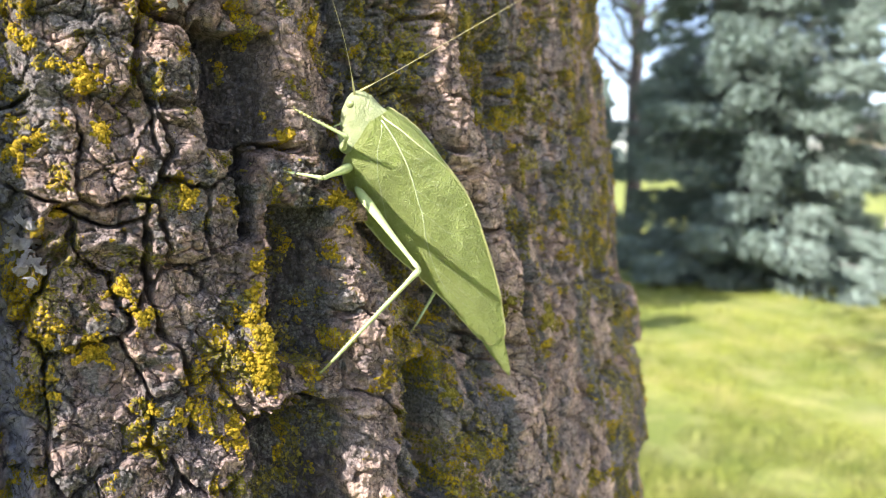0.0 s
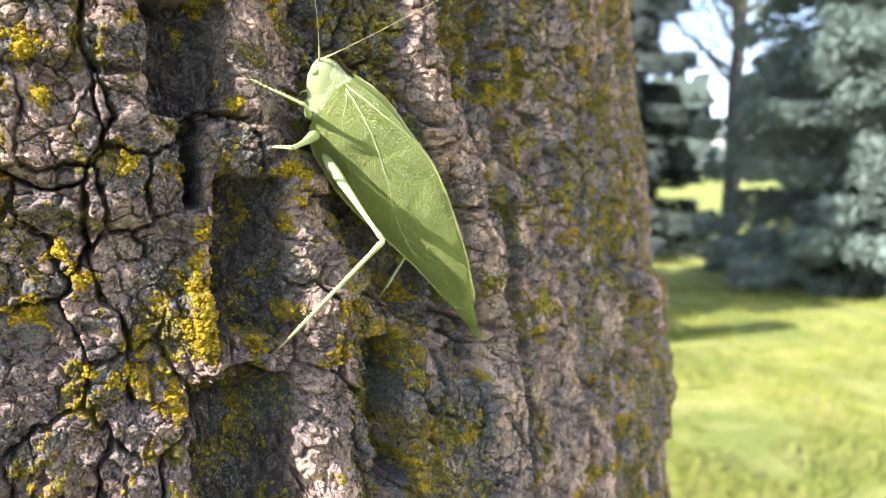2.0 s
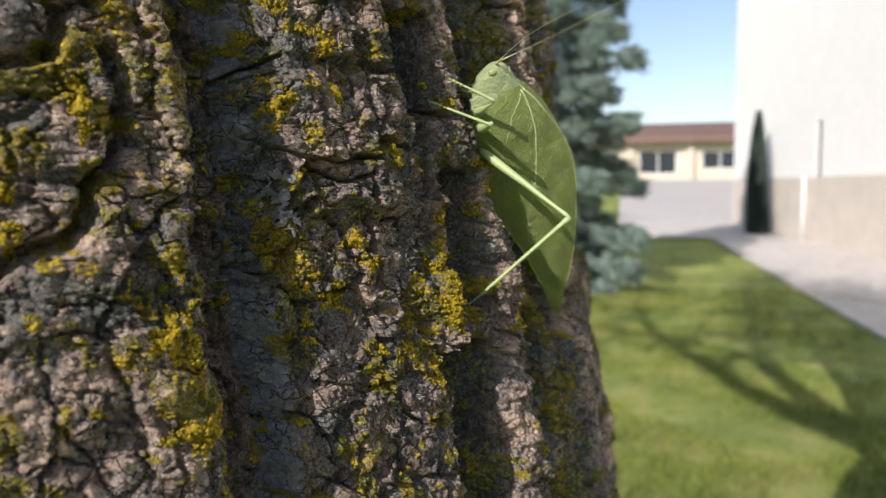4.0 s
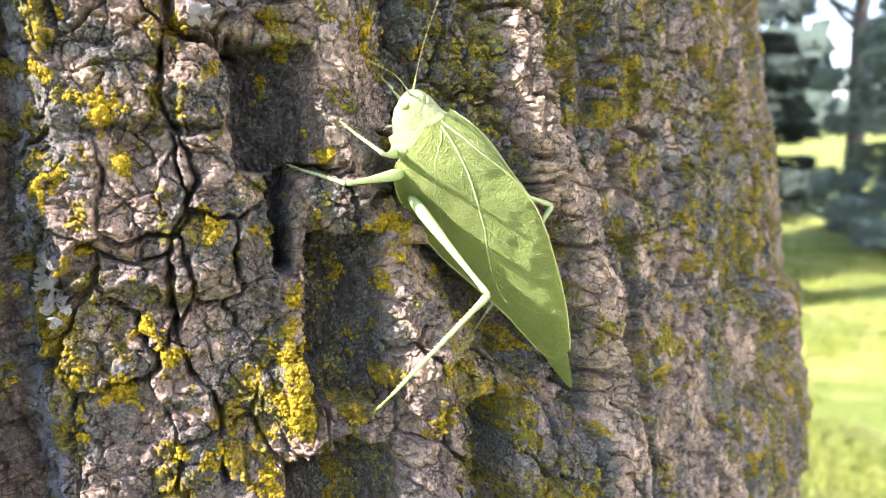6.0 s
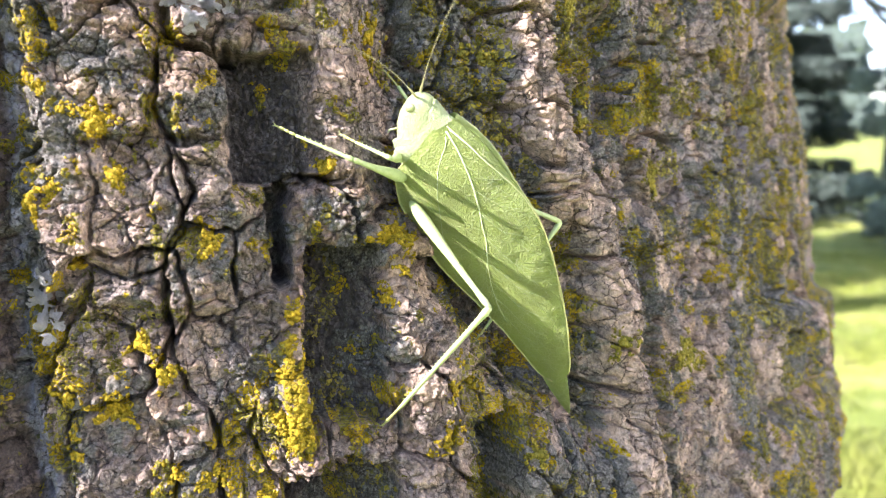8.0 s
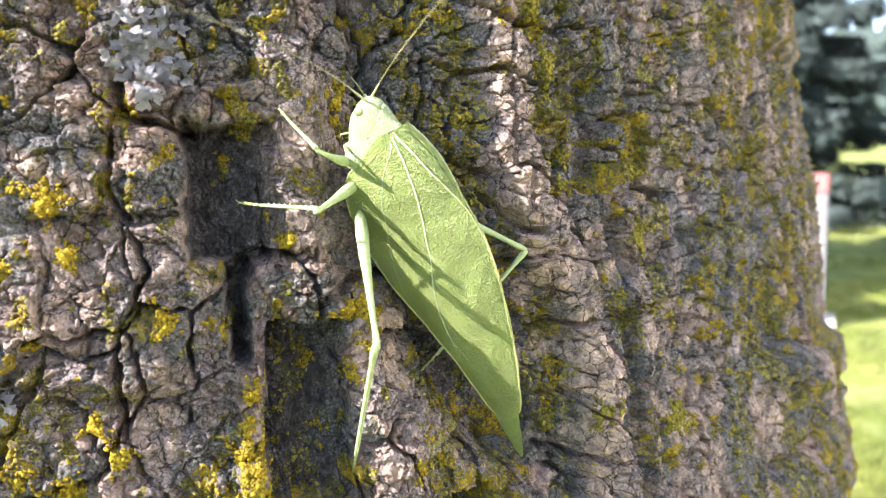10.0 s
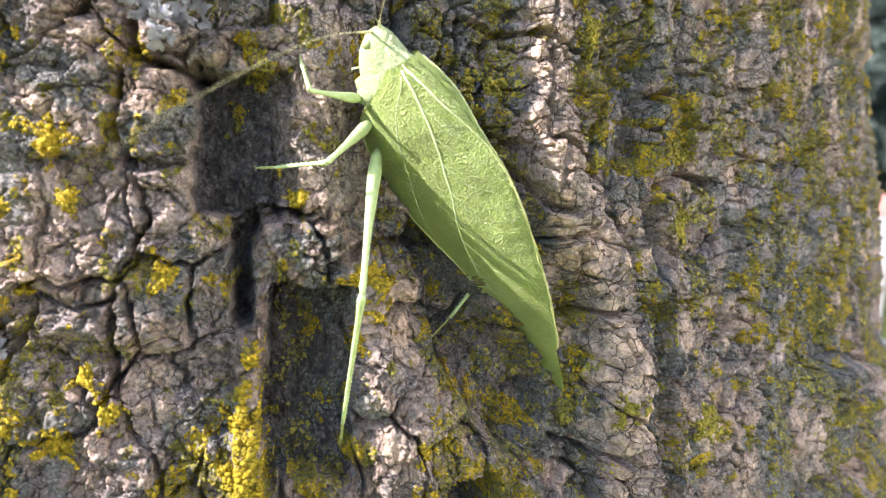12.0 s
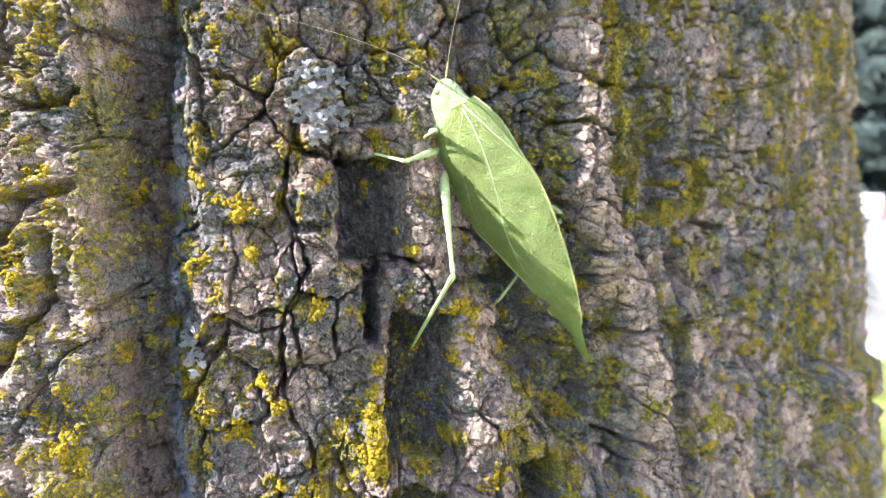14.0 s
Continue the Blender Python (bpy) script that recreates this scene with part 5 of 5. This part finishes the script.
    # the legs of the far side; only the hind one shifts
    for kind, thick, thin, foot, hip, knee, toe in (
        ("front", 0.85, 0.75, 3.2, (3, -7, -3.5), (9.0, -6.0, -6.5), (11.0, 2.5, -9.5)),
        ("middle", 0.95, 0.75, 3.6, (3.5, -10.5, -4), (11.5, -15.5, -4.5), (17.0, -8.0, -12.0)),
        ("hind", 0.98, 0.75, 4.6, (4, -14.5, -5), (15.6, -33.6, 4.9), (-5.0, -44.0, -9.5)),
    ):
        a, b, c = Vector(hip), Vector(knee), Vector(toe)
        upper = femur(kind + "_femur", bug, (b - a).length, thick)
        lower = tibia(kind + "_tibia", bug, (c - b).length, thin, foot)
        for ob, p, way in ((upper, a, b - a), (lower, b, c - b)):
            y = way.normalized()
            z = (Vector((1, 0, 0.6)) - y * y.dot(Vector((1, 0, 0.6)))).normalized()
            ob.matrix_local = Matrix.Translation(p * MM) @ Matrix((y.cross(z), y, z)).transposed().to_4x4()
    moving["r0"], moving["r1"] = upper, lower
    return bug, moving


BUG, BUG_PARTS = build_katydid()


# ---- what moves ----
def motions():
    walk(BUG, [
        (0, pose(0.03774, -0.09422, 1.35366, 69.3, -28.1, 49.7)),
        (0.5, pose(0.03830, -0.09513, 1.35334, 72.0, -31.3, 47.4)),
        (1, pose(0.03801, -0.09558, 1.35377, 73.7, -32.8, 44.3)),
        (1.5, pose(0.03830, -0.09400, 1.35429, 72.8, -33.3, 46.1)),
        (2, pose(0.03944, -0.09462, 1.35406, 73.3, -33.4, 52.8)),
        (2.5, pose(0.03813, -0.09656, 1.35353, 73.5, -35.0, 52.8)),
        (3, pose(0.03717, -0.09717, 1.35441, 73.3, -31.4, 53.7)),
        (3.5, pose(0.03589, -0.09666, 1.35412, 72.8, -29.0, 53.3)),
        (6, pose(0.03843, -0.09693, 1.35543, 73.7, -31.4, 60.0)),
        (6.5, pose(0.03881, -0.09796, 1.35530, 77.0, -35.2, 58.0)),
        (7, pose(0.03833, -0.09755, 1.35513, 75.7, -35.4, 58.0)),
        (7.5, pose(0.03826, -0.09762, 1.35540, 74.6, -33.3, 57.7)),
        (8, pose(0.03904, -0.09698, 1.35633, 77.4, -29.0, 58.0)),
        (10.5, pose(0.03745, -0.09560, 1.36710, 79.4, -23.1, 53.1)),
        (11, pose(0.03721, -0.09584, 1.36717, 81.3, -29.3, 52.4)),
        (11.5, pose(0.03620, -0.09624, 1.36786, 79.2, -34.4, 52.9)),
        (12, pose(0.03539, -0.09510, 1.36889, 78.2, -32.3, 52.7)),
        (12.5, pose(0.03267, -0.09441, 1.37240, 75.8, -35.3, 51.1)),
        (13, pose(0.03119, -0.09359, 1.37486, 68.6, -34.0, 56.0)),
        (13.5, pose(0.03012, -0.09233, 1.37685, 68.3, -35.7, 53.7)),
        (14, pose(0.02987, -0.09246, 1.37729, 73.0, -28.5, 53.1)),
    ])
    walk(BUG_PARTS["f0"], [
        (0, pose(-0.00300, -0.00700, -0.00350, 115.6, -35.3, -64.9)),
        (0.5, pose(-0.00300, -0.00700, -0.00350, 106.8, -39.8, -60.0)),
        (1, pose(-0.00300, -0.00700, -0.00350, 109.1, -36.1, -64.1)),
        (1.5, pose(-0.00300, -0.00700, -0.00350, 107.5, -38.4, -61.6)),
        (2, pose(-0.00300, -0.00700, -0.00350, 107.8, -43.9, -54.7)),
        (2.5, pose(-0.00300, -0.00700, -0.00350, 105.3, -44.3, -54.2)),
        (3, pose(-0.00300, -0.00700, -0.00350, 102.3, -49.2, -46.0)),
        (3.5, pose(-0.00300, -0.00700, -0.00350, 97.2, -52.3, -39.2)),
        (6, pose(-0.00300, -0.00700, -0.00350, 64.9, -59.0, 4.0)),
        (6.5, pose(-0.00300, -0.00700, -0.00350, 55.0, -58.4, 12.3)),
        (7, pose(-0.00300, -0.00700, -0.00350, 48.0, -57.3, 20.6)),
        (7.5, pose(-0.00300, -0.00700, -0.00350, 71.1, -59.0, -0.4)),
        (8, pose(-0.00300, -0.00700, -0.00350, 94.5, -56.2, -26.3)),
        (10.5, pose(-0.00300, -0.00700, -0.00350, 18.8, -54.0, 34.2)),
        (11, pose(-0.00300, -0.00700, -0.00350, 0.6, -50.3, 43.8)),
        (11.5, pose(-0.00300, -0.00700, -0.00350, 11.8, -51.8, 40.4)),
        (12, pose(-0.00300, -0.00700, -0.00350, 8.5, -47.8, 48.5)),
        (12.5, pose(-0.00300, -0.00700, -0.00350, 31.6, -49.5, 45.3)),
        (13, pose(-0.00300, -0.00700, -0.00350, 98.2, -56.8, -23.7)),
        (13.5, pose(-0.00300, -0.00700, -0.00350, 125.0, -21.7, -76.2)),
        (14, pose(-0.00300, -0.00700, -0.00350, 123.2, -8.9, -84.6)),
    ])
    walk(BUG_PARTS["f1"], [
        (0, pose(-0.00821, -0.00455, 0.00276, -39.8, -47.2, 49.7)),
        (0.5, pose(-0.00773, -0.00371, 0.00275, -40.3, -45.7, 52.1)),
        (1, pose(-0.00756, -0.00396, 0.00299, -38.1, -46.6, 50.6)),
        (1.5, pose(-0.00764, -0.00379, 0.00285, -41.0, -44.4, 54.1)),
        (2, pose(-0.00836, -0.00392, 0.00233, -38.4, -46.0, 51.5)),
        (2.5, pose(-0.00817, -0.00367, 0.00237, -84.9, -37.3, 62.8)),
        (3, pose(-0.00866, -0.00373, 0.00193, -57.3, -42.6, 56.5)),
        (3.5, pose(-0.00884, -0.00361, 0.00166, -74.8, -39.9, 59.9)),
        (6, pose(-0.00983, -0.00386, 0.00047, -83.6, -44.2, 54.3)),
        (6.5, pose(-0.00984, -0.00350, 0.00014, -79.2, -46.1, 51.5)),
        (7, pose(-0.00998, -0.00355, -0.00009, -89.8, -44.8, 53.5)),
        (7.5, pose(-0.00987, -0.00419, 0.00064, -74.7, -46.8, 50.2)),
        (8, pose(-0.00960, -0.00447, 0.00121, -84.5, -33.4, 66.7)),
        (10.5, pose(-0.00935, -0.00159, -0.00189, -72.5, -49.3, 45.8)),
        (11, pose(-0.00893, -0.00091, -0.00344, -81.1, -50.0, 44.3)),
        (11.5, pose(-0.00943, -0.00154, -0.00243, -82.2, -51.7, 40.5)),
        (12, pose(-0.00992, -0.00214, -0.00265, -88.9, -51.6, 40.8)),
        (12.5, pose(-0.01053, -0.00432, -0.00061, -91.2, -45.0, 53.1)),
        (13, pose(-0.00993, -0.00527, 0.00111, -120.5, -5.2, 86.9)),
        (13.5, pose(-0.00835, -0.00566, 0.00297, -105.5, 1.6, 91.0)),
        (14, pose(-0.00774, -0.00634, 0.00353, -104.7, 7.2, 94.4)),
    ])
    walk(BUG_PARTS["m0"], [
        (0, pose(-0.00350, -0.01050, -0.00400, 12.2, -29.1, 70.5)),
        (0.5, pose(-0.00350, -0.01050, -0.00400, 20.1, -38.2, 61.9)),
        (1, pose(-0.00350, -0.01050, -0.00400, 34.7, -47.4, 49.3)),
        (1.5, pose(-0.00350, -0.01050, -0.00400, 32.9, -44.9, 53.3)),
        (2, pose(-0.00350, -0.01050, -0.00400, 23.8, -36.9, 63.2)),
        (2.5, pose(-0.00350, -0.01050, -0.00400, 63.5, -58.8, 7.5)),
        (3, pose(-0.00350, -0.01050, -0.00400, 32.0, -54.8, 31.6)),
        (3.5, pose(-0.00350, -0.01050, -0.00400, 60.0, -58.5, 11.4)),
        (6, pose(-0.00350, -0.01050, -0.00400, -18.7, -29.8, 69.9)),
        (6.5, pose(-0.00350, -0.01050, -0.00400, -12.1, -29.6, 70.1)),
        (7, pose(-0.00350, -0.01050, -0.00400, -4.6, -32.2, 67.8)),
        (7.5, pose(-0.00350, -0.01050, -0.00400, -1.8, -34.0, 66.1)),
        (8, pose(-0.00350, -0.01050, -0.00400, -3.6, -49.5, 45.4)),
        (10.5, pose(-0.00350, -0.01050, -0.00400, 15.5, 1.6, 91.0)),
        (11, pose(-0.00350, -0.01050, -0.00400, 2.7, -1.5, 89.1)),
        (11.5, pose(-0.00350, -0.01050, -0.00400, 9.2, -6.1, 86.3)),
        (12, pose(-0.00350, -0.01050, -0.00400, 10.6, 5.2, 93.1)),
        (12.5, pose(-0.00350, -0.01050, -0.00400, 2.3, 17.5, 100.9)),
        (13, pose(-0.00350, -0.01050, -0.00400, 7.8, 12.7, 97.8)),
        (13.5, pose(-0.00350, -0.01050, -0.00400, 69.1, -58.5, 11.5)),
        (14, pose(-0.00350, -0.01050, -0.00400, 16.9, -30.4, 69.4)),
    ])
    walk(BUG_PARTS["m1"], [
        (0, pose(-0.01353, -0.00809, -0.00206, -63.7, -32.4, 67.6)),
        (0.5, pose(-0.01325, -0.00781, -0.00117, -65.5, -30.0, 69.7)),
        (1, pose(-0.01291, -0.00820, 0.00005, -49.4, -30.5, 69.3)),
        (1.5, pose(-0.01297, -0.00845, 0.00004, -55.0, -28.1, 71.3)),
        (2, pose(-0.01322, -0.00845, -0.00061, -87.9, -18.0, 78.8)),
        (2.5, pose(-0.01208, -0.00690, 0.00086, -47.4, -35.9, 64.3)),
        (3, pose(-0.01204, -0.00529, -0.00080, -56.7, -40.1, 59.7)),
        (3.5, pose(-0.01214, -0.00689, 0.00075, -73.9, -40.8, 58.9)),
        (6, pose(-0.01226, -0.00550, -0.00693, -91.1, -26.7, 72.4)),
        (6.5, pose(-0.01278, -0.00598, -0.00592, -90.6, -26.8, 72.3)),
        (7, pose(-0.01302, -0.00612, -0.00472, -79.2, -31.4, 68.5)),
        (7.5, pose(-0.01302, -0.00609, -0.00427, -77.3, -30.0, 69.7)),
        (8, pose(-0.01061, -0.00279, -0.00443, -61.7, -38.6, 61.4)),
        (10.5, pose(-0.01362, -0.01059, -0.00120, -70.3, -14.4, 81.2)),
        (11, pose(-0.01399, -0.01035, -0.00350, -76.6, -15.6, 80.3)),
        (11.5, pose(-0.01386, -0.01002, -0.00234, -71.6, -13.5, 81.7)),
        (12, pose(-0.01382, -0.01089, -0.00208, -71.5, -12.1, 82.6)),
        (12.5, pose(-0.01383, -0.01236, -0.00360, -67.6, -5.8, 86.5)),
        (13, pose(-0.01385, -0.01160, -0.00261, -55.3, 4.8, 92.9)),
        (13.5, pose(-0.01245, -0.00850, 0.00112, -31.6, -22.4, 75.7)),
        (14, pose(-0.01345, -0.00842, -0.00136, -82.9, -25.1, 73.6)),
    ])
    walk(BUG_PARTS["h0"], [
        (0, pose(-0.00400, -0.01450, -0.00500, 89.1, 53.0, -142.7)),
        (0.5, pose(-0.00400, -0.01450, -0.00500, 96.1, 49.7, -135.0)),
        (1, pose(-0.00400, -0.01450, -0.00500, 97.8, 48.1, -132.0)),
        (1.5, pose(-0.00400, -0.01450, -0.00500, 93.2, 49.9, -135.4)),
        (2, pose(-0.00400, -0.01450, -0.00500, 93.7, 50.3, -136.4)),
        (2.5, pose(-0.00400, -0.01450, -0.00500, 90.4, 51.1, -137.9)),
        (3, pose(-0.00400, -0.01450, -0.00500, 94.3, 50.3, -136.2)),
        (3.5, pose(-0.00400, -0.01450, -0.00500, 90.3, 54.4, -146.8)),
        (6, pose(-0.00400, -0.01450, -0.00500, 100.2, 47.8, -131.5)),
        (6.5, pose(-0.00400, -0.01450, -0.00500, 105.2, 42.6, -123.4)),
        (7, pose(-0.00400, -0.01450, -0.00500, 102.9, 44.6, -126.3)),
        (7.5, pose(-0.00400, -0.01450, -0.00500, 103.7, 45.2, -127.1)),
        (8, pose(-0.00400, -0.01450, -0.00500, 100.1, 46.1, -128.6)),
        (10.5, pose(-0.00400, -0.01450, -0.00500, 61.6, 59.0, -178.6)),
        (11, pose(-0.00400, -0.01450, -0.00500, 55.6, 58.7, 170.3)),
        (11.5, pose(-0.00400, -0.01450, -0.00500, 45.0, 55.0, 148.8)),
        (12, pose(-0.00400, -0.01450, -0.00500, 50.0, 57.9, 163.2)),
        (12.5, pose(-0.00400, -0.01450, -0.00500, 89.5, 50.3, -136.2)),
        (13, pose(-0.00400, -0.01450, -0.00500, 96.8, 48.9, -133.4)),
        (13.5, pose(-0.00400, -0.01450, -0.00500, 83.4, 54.2, -146.3)),
        (14, pose(-0.00400, -0.01450, -0.00500, 49.9, 58.9, 174.1)),
    ])
    walk(BUG_PARTS["h1"], [
        (0, pose(-0.01934, -0.02664, 0.00975, -64.2, 16.8, 100.4)),
        (0.5, pose(-0.01896, -0.02581, 0.01077, -58.2, 15.6, 99.6)),
        (1, pose(-0.01857, -0.02569, 0.01121, -54.6, 15.9, 99.8)),
        (1.5, pose(-0.01829, -0.02666, 0.01076, -52.2, 14.4, 98.8)),
        (2, pose(-0.01871, -0.02635, 0.01060, -55.1, 14.9, 99.2)),
        (2.5, pose(-0.01826, -0.02714, 0.01040, -52.7, 14.2, 98.7)),
        (3, pose(-0.01883, -0.02619, 0.01061, -75.2, 23.1, 104.9)),
        (3.5, pose(-0.02074, -0.02528, 0.00927, -76.1, 23.5, 105.1)),
        (6, pose(-0.01910, -0.02501, 0.01119, -60.1, 18.9, 101.9)),
        (6.5, pose(-0.01816, -0.02431, 0.01242, -54.1, 17.1, 100.7)),
        (7, pose(-0.01833, -0.02478, 0.01200, -58.1, 18.2, 101.4)),
        (7.5, pose(-0.01881, -0.02446, 0.01179, -62.3, 19.8, 102.5)),
        (8, pose(-0.01820, -0.02540, 0.01173, -61.5, 24.3, 105.7)),
        (10.5, pose(-0.02219, -0.02661, 0.00609, -54.1, 46.0, 128.4)),
        (11, pose(-0.02337, -0.02520, 0.00552, -38.5, 46.2, 128.7)),
        (11.5, pose(-0.02510, -0.02199, 0.00494, -39.7, 42.8, 123.8)),
        (12, pose(-0.02378, -0.02498, 0.00497, -49.3, 41.0, 121.4)),
        (12.5, pose(-0.01744, -0.02770, 0.01066, 4.3, 54.6, 147.5)),
        (13, pose(-0.01871, -0.02581, 0.01100, -28.1, 34.0, 113.9)),
        (13.5, pose(-0.01885, -0.02781, 0.00923, -52.2, 27.9, 108.5)),
        (14, pose(-0.02158, -0.02855, 0.00468, -72.4, 27.8, 108.5)),
    ])
    walk(BUG_PARTS["r0"], [
        (0, pose(0.00400, -0.01450, -0.00500, 25.5, -59.0, -179.5)),
        (2, pose(0.00400, -0.01450, -0.00500, 25.5, -59.0, -179.5)),
        (2.5, pose(0.00400, -0.01450, -0.00500, 50.3, -58.2, 165.6)),
        (8, pose(0.00400, -0.01450, -0.00500, 50.3, -58.2, 165.6)),
        (11, pose(0.00400, -0.01450, -0.00500, 50.3, -58.2, 165.6)),
        (12, pose(0.00400, -0.01450, -0.00500, 25.5, -59.0, -179.5)),
        (14, pose(0.00400, -0.01450, -0.00500, 25.5, -59.0, -179.5)),
    ])
    walk(BUG_PARTS["r1"], [
        (0, pose(0.01320, -0.03640, 0.00040, -59.0, -58.4, 167.6)),
        (2, pose(0.01320, -0.03640, 0.00040, -59.0, -58.4, 167.6)),
        (2.5, pose(0.01560, -0.03360, 0.00490, -82.6, -57.7, -161.9)),
        (8, pose(0.01560, -0.03360, 0.00490, -82.6, -57.7, -161.9)),
        (11, pose(0.01560, -0.03360, 0.00490, -82.6, -57.7, -161.9)),
        (12, pose(0.01320, -0.03640, 0.00040, -59.0, -58.4, 167.6)),
        (14, pose(0.01320, -0.03640, 0.00040, -59.0, -58.4, 167.6)),
    ])
    walk(BUG_PARTS["aL"], [
        (0, pose(-0.00060, 0.00005, 0.00300, 113.9, -45.6, -81.7)),
        (0.5, pose(-0.00060, 0.00005, 0.00300, 125.9, -35.2, -87.9)),
        (1, pose(-0.00060, 0.00005, 0.00300, 104.1, -43.1, -74.6)),
        (1.5, pose(-0.00060, 0.00005, 0.00300, 100.7, -44.3, -75.3)),
        (2, pose(-0.00060, 0.00005, 0.00300, 106.7, -39.8, -79.2)),
        (2.5, pose(-0.00060, 0.00005, 0.00300, 113.4, -39.0, -82.0)),
        (3, pose(-0.00060, 0.00005, 0.00300, 85.5, -31.8, -78.9)),
        (3.5, pose(-0.00060, 0.00005, 0.00300, 101.4, -65.2, -48.1)),
        (6, pose(-0.00060, 0.00005, 0.00300, 138.3, -31.5, -98.6)),
        (6.5, pose(-0.00060, 0.00005, 0.00300, 113.9, -55.9, -77.6)),
        (7, pose(-0.00060, 0.00005, 0.00300, 112.6, -57.8, -83.4)),
        (7.5, pose(-0.00060, 0.00005, 0.00300, 123.3, -48.7, -80.2)),
        (8, pose(-0.00060, 0.00005, 0.00300, 105.9, -59.4, -56.2)),
        (10.5, pose(-0.00060, 0.00005, 0.00300, 89.8, -61.3, -34.9)),
        (11, pose(-0.00060, 0.00005, 0.00300, 101.0, -63.3, -64.0)),
        (11.5, pose(-0.00060, 0.00005, 0.00300, 56.0, -63.8, 0.4)),
        (12, pose(-0.00060, 0.00005, 0.00300, 78.8, -57.8, -3.9)),
        (12.5, pose(-0.00060, 0.00005, 0.00300, 53.4, -65.4, 6.0)),
        (13, pose(-0.00060, 0.00005, 0.00300, 75.4, -70.6, -25.3)),
        (13.5, pose(-0.00060, 0.00005, 0.00300, 119.0, -46.3, -67.4)),
        (14, pose(-0.00060, 0.00005, 0.00300, 103.0, -60.4, -50.7)),
    ])
    walk(BUG_PARTS["aR"], [
        (0, pose(0.00060, 0.00005, 0.00300, 68.5, 4.0, 90.6)),
        (0.5, pose(0.00060, 0.00005, 0.00300, 72.2, 10.1, 92.5)),
        (1, pose(0.00060, 0.00005, 0.00300, 65.7, 10.9, 94.6)),
        (1.5, pose(0.00060, 0.00005, 0.00300, 72.0, 11.4, 91.2)),
        (2, pose(0.00060, 0.00005, 0.00300, 71.1, 3.9, 91.0)),
        (2.5, pose(0.00060, 0.00005, 0.00300, 59.1, 7.2, 88.4)),
        (3, pose(0.00060, 0.00005, 0.00300, 80.0, 37.2, 87.6)),
        (3.5, pose(0.00060, 0.00005, 0.00300, 65.6, 15.7, 88.6)),
        (6, pose(0.00060, 0.00005, 0.00300, 52.0, 25.3, 69.9)),
        (6.5, pose(0.00060, 0.00005, 0.00300, 61.7, 40.2, 62.9)),
        (7, pose(0.00060, 0.00005, 0.00300, 65.5, 39.8, 66.1)),
        (7.5, pose(0.00060, 0.00005, 0.00300, 52.3, 22.8, 68.3)),
        (8, pose(0.00060, 0.00005, 0.00300, 50.4, 19.1, 66.8)),
        (10.5, pose(0.00060, 0.00005, 0.00300, 64.6, 11.8, 72.0)),
        (11, pose(0.00060, 0.00005, 0.00300, 70.3, 29.3, 68.9)),
        (11.5, pose(0.00060, 0.00005, 0.00300, 71.2, 36.0, 68.8)),
        (12, pose(0.00060, 0.00005, 0.00300, 58.7, 13.6, 85.0)),
        (12.5, pose(0.00060, 0.00005, 0.00300, 51.4, 14.6, 85.5)),
        (13, pose(0.00060, 0.00005, 0.00300, 69.4, 28.0, 77.2)),
        (13.5, pose(0.00060, 0.00005, 0.00300, 87.8, 33.8, 83.7)),
        (14, pose(0.00060, 0.00005, 0.00300, 70.5, 33.0, 71.1)),
    ])


motions()
